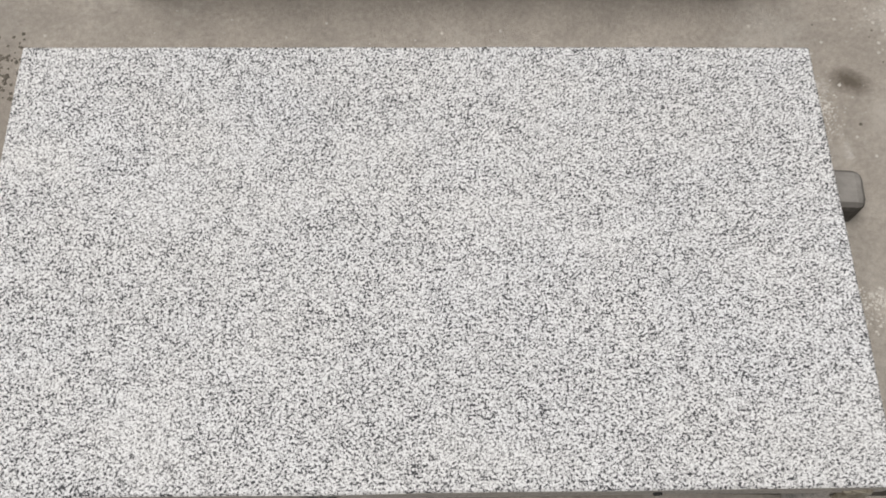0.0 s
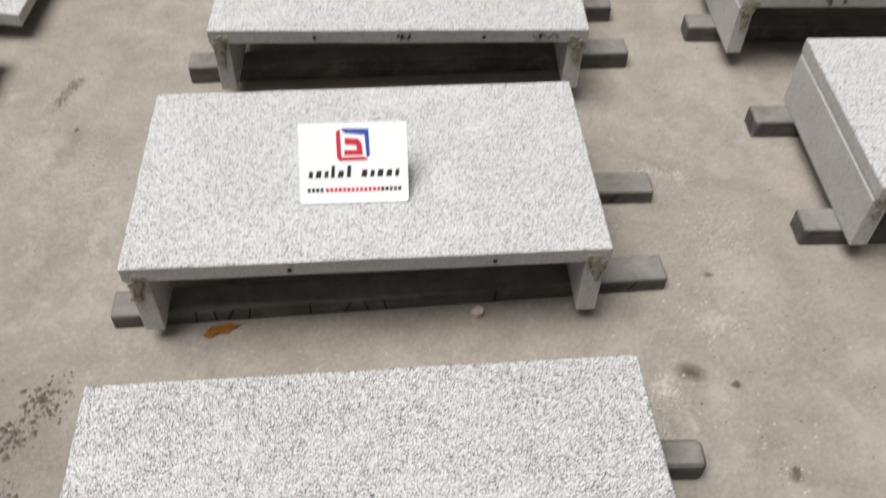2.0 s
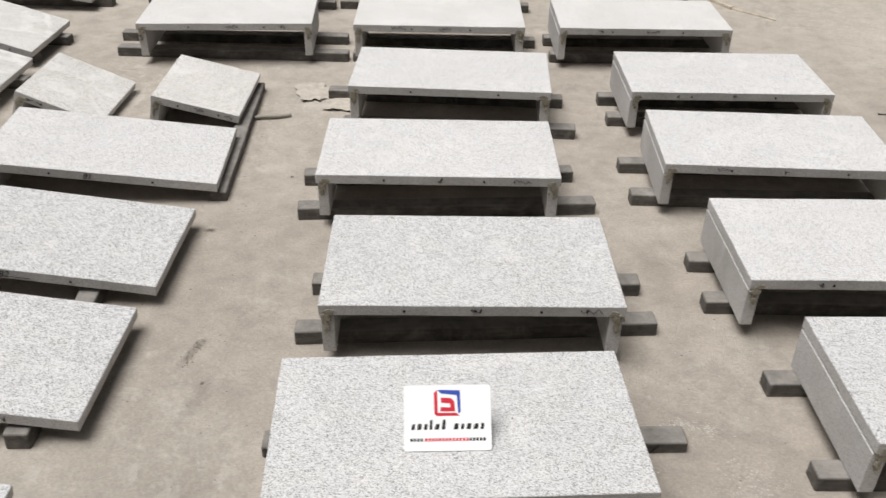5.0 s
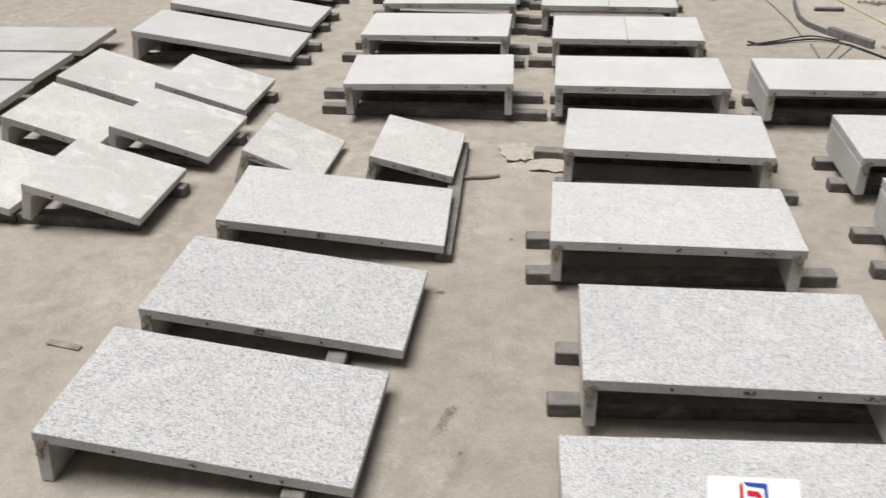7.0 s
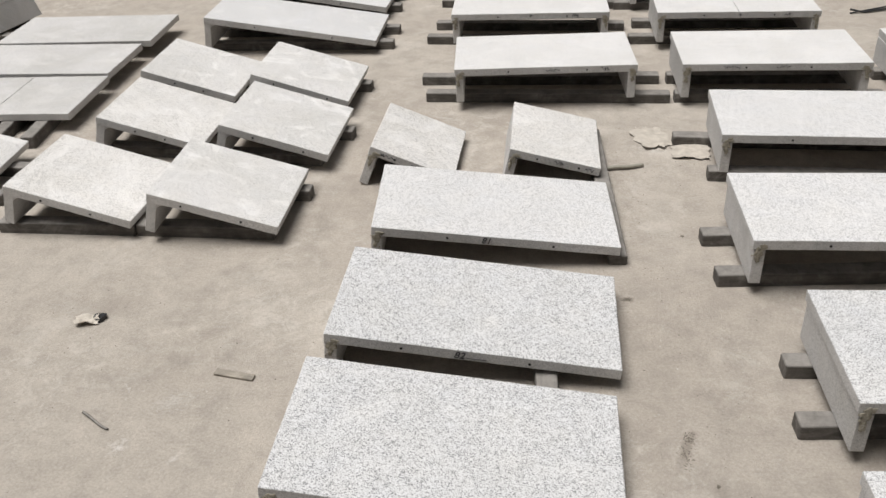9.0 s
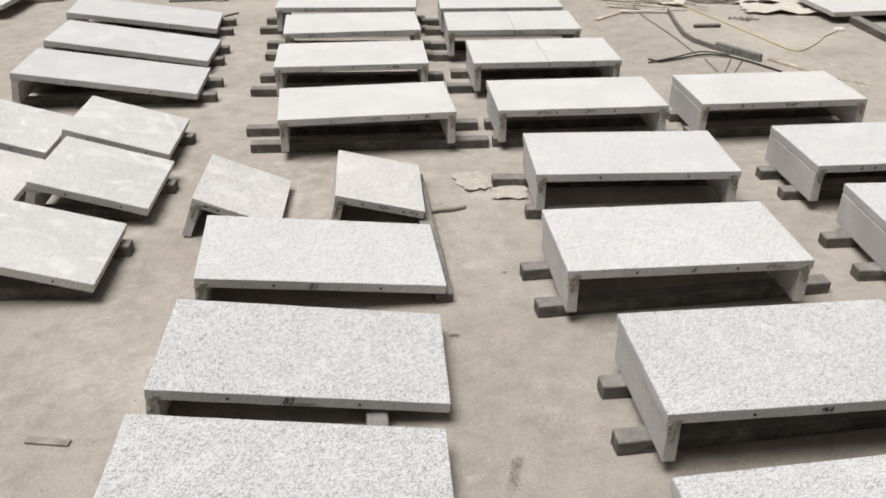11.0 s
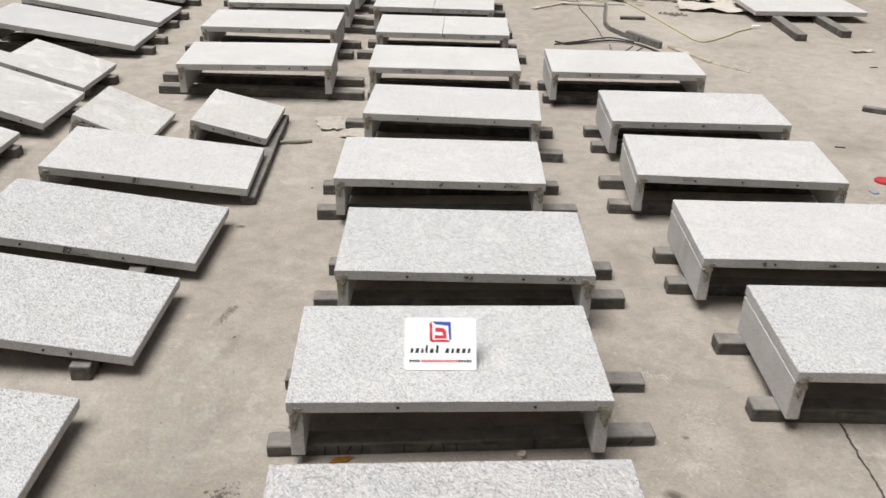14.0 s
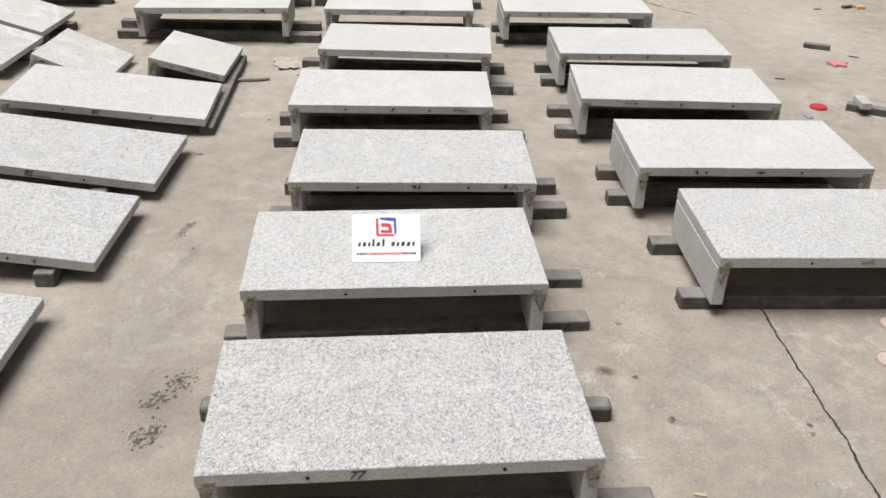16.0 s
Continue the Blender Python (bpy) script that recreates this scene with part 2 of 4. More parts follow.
def plain(name, colour, rough=0.6, metal=0.0, grain=40.0, vary=0.18, relief=0.15):
    m, n, l, b = mat(name, rough, metal)
    co = coords(n, l)
    f = noise_tex(n, l, co, grain, 5, 0.6)
    lo = tuple(c * (1 - vary) for c in colour)
    l.new(ramp(n, l, f, (0.3, lo), (0.7, colour)), b.inputs["Base Color"])
    bump(n, l, b, f, relief, 0.003)
    return m


M_GLUE, n, l, b = mat("olive_stone_glue", 0.6)
co = coords(n, l)
col = ramp(n, l, noise_tex(n, l, co, 48, 6, 0.7, 0.6), (0.3, (0.1, 0.088, 0.065)), (0.45, (0.24, 0.215, 0.165)), (0.6, (0.33, 0.305, 0.25)), (0.72, (0.52, 0.5, 0.45)))
l.new(col, b.inputs["Base Color"])
bump(n, l, b, noise_tex(n, l, co, 90, 5, 0.7), 0.9, 0.004)
M_HOLE = plain("dark_hole", (0.02, 0.02, 0.02), 0.9)
M_INK = plain("black_marker", (0.035, 0.035, 0.04), 0.7)
M_CARD = plain("white_card", (0.95, 0.95, 0.95), 0.25, 0, 6, 0.02, 0.0)
M_RED = plain("red_print", (0.62, 0.02, 0.045), 0.4, 0, 9, 0.05, 0)
M_BLUE = plain("blue_print", (0.03, 0.08, 0.42), 0.4, 0, 9, 0.05, 0)
M_BLACK = plain("black_print", (0.02, 0.02, 0.022), 0.4, 0, 9, 0.05, 0)
M_LEAF = plain("orange_leaf", (0.62, 0.27, 0.04), 0.6, 0, 70, 0.45)
M_CRACK = plain("crack_dirt", (0.055, 0.048, 0.04), 0.95, 0, 60, 0.4)
M_CRUMB = plain("dark_crumbs", (0.17, 0.148, 0.12), 0.95, 0, 60, 0.4)
M_PLASTER = plain("white_splash", (0.62, 0.585, 0.53), 0.9, 0, 50, 0.25)
M_PAPER = plain("dirty_paper", (0.62, 0.57, 0.5), 0.8, 0, 30, 0.2)
M_REDPAD = plain("red_pad", (0.55, 0.05, 0.06), 0.6, 0, 50, 0.3)
M_PINKPAD = plain("worn_pink_pad", (0.56, 0.47, 0.42), 0.75, 0, 40, 0.3)
M_RIM = plain("faded_red_rim", (0.5, 0.25, 0.225), 0.7, 0, 60, 0.5)
M_STEEL = plain("dull_steel", (0.24, 0.235, 0.225), 0.55, 0.3, 20, 0.4)
M_RUBBER = plain("black_rubber", (0.03, 0.03, 0.03), 0.6, 0, 30, 0.3)
M_HOSE = plain("orange_hose", (0.56, 0.29, 0.16), 0.5, 0, 30, 0.2)
M_WIRE = plain("yellow_wire", (0.56, 0.5, 0.27), 0.5, 0, 30, 0.15)
M_BUCKET = plain("stained_white_plastic", (0.88, 0.87, 0.8), 0.5, 0, 12, 0.25)
M_WALL = plain("dark_stone_wall", (0.2, 0.17, 0.14), 0.9, 0, 4, 0.5, 0.6)
M_BLUEPIPE = plain("blue_paint", (0.08, 0.12, 0.45), 0.5, 0, 20, 0.2)


# ---- builders ----
def bm_box(bm, x0, x1, y0, y1, z0, z1, bevel=0.0):
    r = bmesh.ops.create_cube(bm, size=1, matrix=Matrix.Translation(((x0 + x1) / 2, (y0 + y1) / 2, (z0 + z1) / 2)) @ Matrix.Diagonal((x1 - x0, y1 - y0, z1 - z0, 1)))
    if bevel:
        es = list({e for v in r["verts"] for e in v.link_edges})
        bmesh.ops.bevel(bm, geom=es, offset=bevel, segments=2, affect="EDGES", profile=0.6)
    return bm


def box(x0, x1, y0, y1, z0, z1, bevel=0.0):
    return bm_box(bmesh.new(), x0, x1, y0, y1, z0, z1, bevel)


def mesh_of(name, bm, material):
    me = bpy.data.meshes.new(name)
    bm.to_mesh(me)
    bm.free()
    me.materials.append(material)
    return me


def part(name, bm, material, parent, label="", second=None):
    ob = new(name, mesh_of(name, bm, material))
    if second:
        ob.data.materials.append(second)
    ob.parent = parent
    return tagged(ob, label)


def thing(name, label, category, group="", kind="", m=None):
    ob = new(name)
    ob.empty_display_size = 0.1
    if m is not None:
        ob.matrix_world = m
    return tagged(ob, label, category, group, kind)


def solo(name, bm, material, label, category, group="", kind="", m=None):
    """A thing that is one mesh."""
    ob = new(name, mesh_of(name, bm, material))
    if m is not None:
        ob.matrix_world = m
    return tagged(ob, label, category, group, kind)


def rough_up(bm, amount, scale=9.0, seed=0.0):
    for v in bm.verts:
        v.co += noise.noise_vector(v.co * scale + Vector((seed, seed * 1.7, -seed))) * amount
    return bm


def tube(points, r, sides=8, smooth=6):
    """A round tube along a smoothed line of points."""
    pts = [Vector(p) for p in points]
    line = []
    for i in range(len(pts) - 1):
        p0, p1, p2, p3 = pts[max(i - 1, 0)], pts[i], pts[i + 1], pts[min(i + 2, len(pts) - 1)]
        for k in range(smooth):
            t = k / smooth
            line.append(0.5 * (2 * p1 + (p2 - p0) * t + (2 * p0 - 5 * p1 + 4 * p2 - p3) * t * t + (3 * p1 - p0 - 3 * p2 + p3) * t ** 3))
    line.append(pts[-1])
    bm = bmesh.new()
    rings = []
    for i, p in enumerate(line):
        d = (line[min(i + 1, len(line) - 1)] - line[max(i - 1, 0)]).normalized()
        s = d.cross(Vector((0, 0, 1)))
        s = s.normalized() if s.length > 1e-4 else Vector((1, 0, 0))
        u = s.cross(d)
        rings.append([bm.verts.new(p + (s * math.cos(a) + u * math.sin(a)) * r) for a in (2 * math.pi * k / sides for k in range(sides))])
    for a, c in zip(rings, rings[1:]):
        for k in range(sides):
            bm.faces.new((a[k], a[(k + 1) % sides], c[(k + 1) % sides], c[k])).smooth = True
    bm.faces.new(rings[0][::-1])
    bm.faces.new(rings[-1])
    bmesh.ops.recalc_face_normals(bm, faces=bm.faces)
    return bm


def disc(r, h, sides=20, wobble=0.0, seed=0):
    rnd = random.Random(seed)
    bm = bmesh.new()
    rr = [r * (1 + rnd.uniform(-wobble, wobble)) for _ in range(sides)]
    lo = [bm.verts.new((rr[k] * math.cos(2 * math.pi * k / sides), rr[k] * math.sin(2 * math.pi * k / sides), 0)) for k in range(sides)]
    hi = [bm.verts.new((v.co.x * 0.96, v.co.y * 0.96, h)) for v in lo]
    bm.faces.new(lo[::-1])
    bm.faces.new(hi)
    for k in range(sides):
        bm.faces.new((lo[k], lo[(k + 1) % sides], hi[(k + 1) % sides], hi[k]))
    return bm


def slab_bm(w, d, t, seed, x0=None):
    """A stone slab, top at z = 0, with slightly chipped arrises."""
    bm = bmesh.new()
    x0 = -w / 2 if x0 is None else x0
    bm_box(bm, x0, x0 + w, 0, d, -t, 0)
    es = [e for e in bm.edges]
    bmesh.ops.subdivide_edges(bm, edges=es, cuts=9, use_grid_fill=True)
    sharp = [e for e in bm.edges if len(e.link_faces) == 2 and e.calc_face_angle() > 1]
    bmesh.ops.bevel(bm, geom=sharp, offset=0.0028, segments=1, affect="EDGES")
    for v in bm.verts:
        edge = min(abs(v.co.x - x0), abs(v.co.x - x0 - w)) < 0.01 or v.co.y < 0.01 or v.co.y > d - 0.01
        if edge:
            v.co += noise.noise_vector(v.co * 14 + Vector((seed * 3.1, 0, seed))) * 0.0016
    for f in bm.faces:
        if f.normal.z < 0.5:
            f.material_index = 1
    return bm


def glue_bm(seed, side=1):
    """Stone glue smeared over a corner joint: a ragged patch over the slab's edge and the panel, with blobs and a drip."""
    r = random.Random(seed * 7 + 3)
    bm = bmesh.new()

    def blob(cx, cz, rx, rz, thick, k0):
        mid = bm.verts.new((cx, -thick, cz))
        rings = []
        for f, y in ((0.5, -thick), (0.8, -thick * 0.75), (1.0, 0.003)):
            ring = []
            for k in range(18):
                a = k * math.pi / 9
                q = f * (1 + 0.7 * noise.noise(Vector((math.cos(a) * 1.9, math.sin(a) * 1.9, k0 * 3.7))) + r.uniform(-0.14, 0.14))
                ring.append(bm.verts.new((cx + rx * q * math.cos(a), y + r.uniform(-0.0012, 0.0012), cz + rz * q * math.sin(a))))
            rings.append(ring)
        for k in range(18):
            n1 = (k + 1) % 18
            bm.faces.new((mid, rings[0][k], rings[0][n1]))
            for p, q in zip(rings, rings[1:]):
                bm.faces.new((p[k], q[k], q[n1], p[n1]))

    blob(0.0, -0.004, 0.021, 0.026, 0.0042, seed)
    blob(-side * r.uniform(0.006, 0.02), 0.022, r.uniform(0.018, 0.028), 0.013, 0.0034, seed + 1.3)
    blob(side * r.uniform(-0.002, 0.008), -r.uniform(0.034, 0.05), 0.012, r.uniform(0.018, 0.034), 0.0048, seed + 2.1)
    for k in range(3):
        blob(r.uniform(-0.03, 0.026), r.uniform(-0.06, 0.03), r.uniform(0.003, 0.007), r.uniform(0.003, 0.008), 0.0032, seed + 4 + k)
    bmesh.ops.recalc_face_normals(bm, faces=bm.faces)
    return bm


T_SLAB, T_LEG = 0.05, 0.052
STONE_TOP = 0.30


def frame_of(fl, fr, zl, zr, zoff=0.0):
    """A pose at the middle of a piece's upper front edge: x along that edge, z out of its top."""
    a, c = Vector((*fl, zl)), Vector((*fr, zr))
    ex = (c - a).normalized()
    ey = Vector((-ex.y, ex.x, 0)).normalized()
    ez = ex.cross(ey)
    m = Matrix((ex, ey, ez)).transposed().to_4x4()
    m.translation = (a + c) / 2 + Vector((0, 0, zoff))
    return m, (c - a).length


def marks(ob, w, seed, text="", scrawl=True):
    """Drill holes, numbers and strokes of black marker on the front edge."""
    rnd = random.Random(seed)
    for fx in (-0.2, 0.22):
        x = fx * w + rnd.uniform(-0.05, 0.05)
        bm = bmesh.new()
        bmesh.ops.create_cone(bm, cap_ends=True, segments=10, radius1=0.006, radius2=0.006, depth=0.004, matrix=Matrix.Translation((x, -0.0005, -T_SLAB * 0.55)) @ Matrix.Rotation(math.pi / 2, 4, "X"))
        part("drill_hole", bm, M_HOLE, ob)
    if text:
        cu = bpy.data.curves.new("number", "FONT")
        cu.body, cu.size, cu.extrude, cu.shear = text, 0.046, 0.0006, 0.25
        t = new("tmp", cu)
        me = bpy.data.meshes.new_from_object(t.evaluated_get(bpy.context.evaluated_depsgraph_get()))
        bpy.data.objects.remove(t)
        me.materials.append(M_INK)
        num = new("written_number", me)
        num.parent = ob
        num.matrix_basis = pose(-0.16 if text == "77" else -0.07, -0.003, -0.04, 90)
        tagged(num, "black handwritten number " + text)
        if text == "82":
            part("marker_stroke", tube([(-0.02, -0.0025, -0.034), (0.01, -0.0025, -0.036), (0.065, -0.0025, -0.035)], 0.0015, 4, 2), M_INK, ob)
    for start in ([] if text else [0.0, rnd.choice((-1, 1)) * rnd.uniform(0.26, 0.36) * w] if scrawl else []):
        x, pts = start, []
        for k in range(rnd.randint(6, 15)):
            pts.append((x, -0.0025, -0.024 + rnd.uniform(0.001, 0.014) * (-1) ** k))
            x += rnd.uniform(-0.009, 0.019)
        part("marker_scrawl", tube(pts, 0.0016, 4, 2), M_INK, ob)


def u_piece(fl, fr, d, seed, top=STONE_TOP, foot=0.066, text="", mtop=None, halves=False, label=None, inset=0.008, scrawl=True):
    """A U-shaped stone: a top slab on two side panels, open to front and back."""
    m, w = frame_of(fl, fr, top, top)
    ob = thing("granite_cladding_piece", label or "pale grey speckled granite U-shaped piece raised on two timbers", "stone piece", "U-shaped granite pieces", m=m)
    mtop = mtop or M_TOP
    if halves:
        part("top_slab", slab_bm(w / 2 - 0.0015, d, T_SLAB, seed, -w / 2), mtop, ob, second=M_SAWN)
        slab = part("top_slab", slab_bm(w / 2 - 0.0015, d, T_SLAB, seed + 5, 0.0015), mtop, ob, second=M_SAWN)
    else:
        slab = part("top_slab", slab_bm(w, d, T_SLAB, seed), mtop, ob, second=M_SAWN)
    zb = -(top - foot)
    for s in (-1, 1):
        xo = s * (w / 2 - inset)
        bm = box(min(xo, xo - s * T_LEG), max(xo, xo - s * T_LEG), 0.005, d - 0.008, zb, -T_SLAB - 0.005, 0.004)
        panel = part("side_panel", bm, M_SAWN, ob, "sawn grey granite side panel")
        g = glue_bm(seed + s * 0.37, s)
        bmesh.ops.translate(g, verts=g.verts, vec=(s * (w / 2 - 0.03), 0.0, -T_SLAB - 0.006))
        part("glue_patch", g, M_GLUE, panel, "rough brown glue smear at the corner joint")
    marks(slab, w, seed, text, scrawl=scrawl)
    return ob


def l_piece(fl, fr, d, zl, zr, seed, foot=0.0, text="", mtop=None, fillet=False, name="granite_corner_piece", label="", group="", right_panel=False):
    """An L-shaped stone, lying tilted: a slab with one side panel under its raised end."""
    m, w = frame_of(fl, fr, zl, zr)
    ob = thing(name, label, "stone piece", group, m=m)
    slab = part("top_slab", slab_bm(w, d, T_SLAB, seed), mtop or M_TOP, ob, second=M_SAWN)
    tilt = math.atan2(zl - zr, w)
    h = (zl - foot) / math.cos(tilt) - 0.05 * math.sin(tilt) - 0.004
    bm = box(-w / 2 + 0.003, -w / 2 + 0.003 + T_LEG, 0.004, d - 0.006, -h, -T_SLAB - (0 if fillet else 0.003), 0.003)
    if fillet:
        r, x, z = 0.05, -w / 2 + T_LEG, -T_SLAB
        prof = [(x, z)] + [(x + r - r * math.sin(a), z - r + r * math.cos(a)) for a in (k * math.pi / 12 for k in range(7))]
        a = [bm.verts.new((px, 0.006, pz)) for px, pz in prof]
        c = [bm.verts.new((px, d - 0.008, pz)) for px, pz in prof]
        bm.faces.new(a), bm.faces.new(c[::-1])
        for k in range(len(prof)):
            bm.faces.new((a[k], c[k], c[(k + 1) % len(prof)], a[(k + 1) % len(prof)]))
        bmesh.ops.recalc_face_normals(bm, faces=bm.faces)
    panel = part("side_panel", bm, M_SAWN, ob, "sawn grey granite side panel")
    if not fillet:
        g = glue_bm(seed, -1)
        bmesh.ops.translate(g, verts=g.verts, vec=(-w / 2 + 0.03, 0.0, -T_SLAB - 0.006))
        part("glue_patch", g, M_GLUE, panel, "rough brown glue smear at the corner joint")
    marks(slab, w, seed, text, scrawl=not text and not fillet)
    return ob


def beam(a, c, seed, wd=0.09, h=0.066, z=0.0, material=None, label="", round_=0.009):
    """A squared timber lying on the ground from a to c, given by its front lower edge."""
    p, q = Vector((*a, z)), Vector((*c, z))
    ex = (q - p).normalized()
    ey = Vector((-ex.y, ex.x, 0))
    m = Matrix((ex, ey, Vector((0, 0, 1)))).transposed().to_4x4()
    m.translation = p
    L = (q - p).length
    bm = bmesh.new()
    bm_box(bm, 0, L, 0, wd, 0, h)
    bmesh.ops.subdivide_edges(bm, edges=[e for e in bm.edges if abs(e.verts[0].co.x - e.verts[1].co.x) > 0.01], cuts=11)
    bmesh.ops.bevel(bm, geom=[e for e in bm.edges if len(e.link_faces) == 2 and e.calc_face_angle() > 1 and max(v.co.z for v in e.verts) > 0.001], offset=round_, segments=3, profile=0.5, affect="EDGES")
    for v in bm.verts:
        if v.co.z > 0.01:
            v.co += noise.noise_vector(v.co * 6 + Vector((seed * 2.3, seed, 0))) * 0.003
    return solo("squared_timber", bm, material or M_TIMBER, label or "weathered dark grey squared timber lying on concrete", "timber", "supporting timbers", m=m)


# ---- ground and wall ----
bm = bmesh.new()
bmesh.ops.create_grid(bm, x_segments=60, y_segments=60, size=60)
solo("ground", bm, M_GROUND, "worn beige concrete yard with stains and dust", "ground", kind="structure")

wall = thing("wall_north", "low dark weathered stone wall behind the yard", "wall", kind="structure", m=pose(0, 10.2, 0, 0, 0, -9))
part("wall_body", box(-16, 16, 0.1, 0.5, 0, 2.4), M_WALL, wall)

# three unseen walls, added to cut the low light from the horizon
for name_, m_, L_ in (("sky_block_south", pose(0, -5.2, 0, 0, 0, 180), 12), ("sky_block_east", pose(9.5, 2, 0, 0, 0, -90), 12), ("sky_block_west", pose(-10.5, 2, 0, 0, 0, 90), 12)):
    w_ = thing(name_, "plain unseen wall added to block low sky light", "wall", kind="structure", m=m_)
    part("wall_body", box(-L_, L_, 0, 0.4, 0, 2.6), M_WALL, w_)

# ---- stones in the middle row ----
u_piece((-0.604, -0.98), (0.59, -0.968), 0.659, 1, text="77", mtop=M_NEAR)
u_piece((-0.6, -0.001), (0.592, 0.001), 0.657, 2, foot=0.05, scrawl=False)
u_piece((-0.496, 0.963), (0.697, 0.913), 0.672, 3)
u_piece((-0.58, 2.015), (0.613, 1.951), 0.649, 4, mtop=M_SOFT)
u_piece((-0.466, 3.11), (0.727, 2.989), 0.648, 5, mtop=M_SOFT, scrawl=False)
# right row
u_piece((1.342, 0.174), (2.541, 0.128), 0.663, 6, foot=0.064, inset=-0.0025)
u_piece((1.247, 1.083), (2.451, 1.031), 0.665, 7, foot=0.064, inset=-0.0025, mtop=M_SOFT)
u_piece((1.163, 2.09), (2.363, 1.98), 0.66, 8, foot=0.064, inset=-0.0025, mtop=M_SOFT)
u_piece((1.205, 2.999), (2.405, 2.938), 0.662, 9, foot=0.064, inset=-0.0025, mtop=M_SOFT)
u_piece((0.962, 4.118), (2.166, 4.06), 0.655, 10, mtop=M_DUSTY, inset=-0.0025)
# two rows behind
BACK = "dusty pale granite U-shaped piece raised on two timbers"
u_piece((-1.962, 4.214), (-0.756, 4.211), 0.656, 11, mtop=M_DUSTY, label=BACK)
u_piece((-2.016, 5.399), (-0.801, 5.34), 0.658, 12, mtop=M_DUSTY, label=BACK)
u_piece((-1.957, 6.379), (-0.738, 6.346), 0.66, 13, mtop=M_DUSTY, label=BACK)
u_piece((-2.051, 7.343), (-0.688, 7.173), 0.658, 14, mtop=M_DUSTY, label=BACK)
u_piece((-0.472, 4.189), (0.72, 4.121), 0.653, 15, mtop=M_DUSTY, label=BACK)
u_piece((-0.45, 5.284), (0.742, 5.205), 0.659, 16, mtop=M_DUSTY, halves=True, label="dusty granite U-shaped piece with its top in two halves")
u_piece((-0.509, 6.28), (0.687, 6.178), 0.659, 17, mtop=M_DUSTY, halves=True, label="dusty granite U-shaped piece with its top in two halves")
u_piece((-0.462, 7.095), (0.733, 6.989), 0.659, 18, mtop=M_DUSTY, label=BACK)

# ---- tilted stones on the left ----
LONG = "long pale grey granite L-shaped piece lying tilted on concrete"
for i, (fl, fr, d, zl, zr, text) in enumerate([((-2.668, -0.329), (-1.479, -0.392), 0.666, 0.265, 0.114, ""), ((-2.508, 0.639), (-1.317, 0.555), 0.668, 0.255, 0.11, ""),
                                               ((-2.421, 1.461), (-1.228, 1.372), 0.661, 0.242, 0.107, "82"), ((-2.313, 2.276), (-1.112, 2.268), 0.667, 0.253, 0.114, "81")]):
    l_piece(fl, fr, d, zl, zr, 30 + i, text=text, mtop=M_SOFT if i > 2 else M_TOP, label=LONG, group="long tilted granite pieces")
SMALL = "short pale granite L-shaped piece leaning tilted on its leg"
l_piece((-2.412, 3.169), (-1.942, 3.124), 0.631, 0.253, 0.063, 34, mtop=M_FLECK, label=SMALL, group="short tilted granite pieces")
l_piece((-1.622, 3.129), (-1.115, 3.095), 0.669, 0.237, 0.115, 35, mtop=M_FLECK, label=SMALL, group="short tilted granite pieces")
FAR = "long dusty grey granite L-shaped piece tilted on timbers"
for i, (fl, fr, d) in enumerate([((-3.988, 5.465), (-2.616, 5.376), 0.668), ((-3.963, 6.374), (-2.612, 6.248), 0.68), ((-3.99, 7.346), (-2.619, 7.319), 0.653)]):
    l_piece(fl, fr, d, 0.322, 0.12, 40 + i, foot=0.066, mtop=M_HONED, fillet=True, label=FAR, group="far long tilted granite pieces")
MID = "square dusty granite L-shaped piece tilted on dark timbers"
for i, (fl, fr, d) in enumerate([((-4.316, 2.682), (-3.638, 2.604), 0.655), ((-3.498, 2.563), (-2.831, 2.513), 0.658), ((-4.144, 3.567), (-3.504, 3.514), 0.664),
                                 ((-3.341, 3.407), (-2.693, 3.345), 0.693), ((-4.126, 4.354), (-3.486, 4.301), 0.669), ((-3.331, 4.221), (-2.676, 4.158), 0.66), ((-5.303, 3.007), (-4.677, 2.991), 0.66)]):
    l_piece(fl, fr, d, 0.308, 0.12, 50 + i, foot=0.066, mtop=M_FLECK if i in (0, 2) else M_CLOUDY, fillet=True, label=MID, group="square tilted granite pieces")

# ---- flat slabs far left ----
for i, (fl, fr, d, cut) in enumerate([((-5.695, 4.082), (-4.56, 4.043), 0.688, True), ((-5.79, 4.837), (-4.55, 4.763), 0.651, False), ((-5.764, 5.506), (-4.453, 5.457), 0.685, False)]):
    m, w = frame_of(fl, fr, 0.135 + 0.008 * i, 0.135 + 0.008 * i)
    ob = thing("granite_slab", "flat dusty grey granite slab in two halves laid on timbers" if cut else "flat dusty grey granite slab laid on timbers", "stone slab", "flat granite slabs", m=m)
    if cut:
        part("half_slab", slab_bm(w / 2 - 0.002, d, T_SLAB, 70, -w / 2), M_SAWN, ob, second=M_SAWN)
        part("half_slab", slab_bm(w / 2 - 0.002, d, T_SLAB, 75, 0.002), M_SAWN, ob, second=M_SAWN)
    else:
        part("slab", slab_bm(w, d, T_SLAB, 70 + i), M_SAWN, ob, second=M_SAWN)
# square L-shaped stones beyond them, raised on the other side
for i, (fl, fr) in enumerate([((-5.907, 6.54), (-6.517, 6.695)), ((-6.008, 5.763), (-6.55, 5.861))]):
    l_piece(fl, fr, 0.57, 0.335, 0.13, 60 + i, foot=0.066, mtop=M_CLOUDY, fillet=True, label="square dusty granite L-shaped piece raised on its leg", group="square tilted granite pieces")

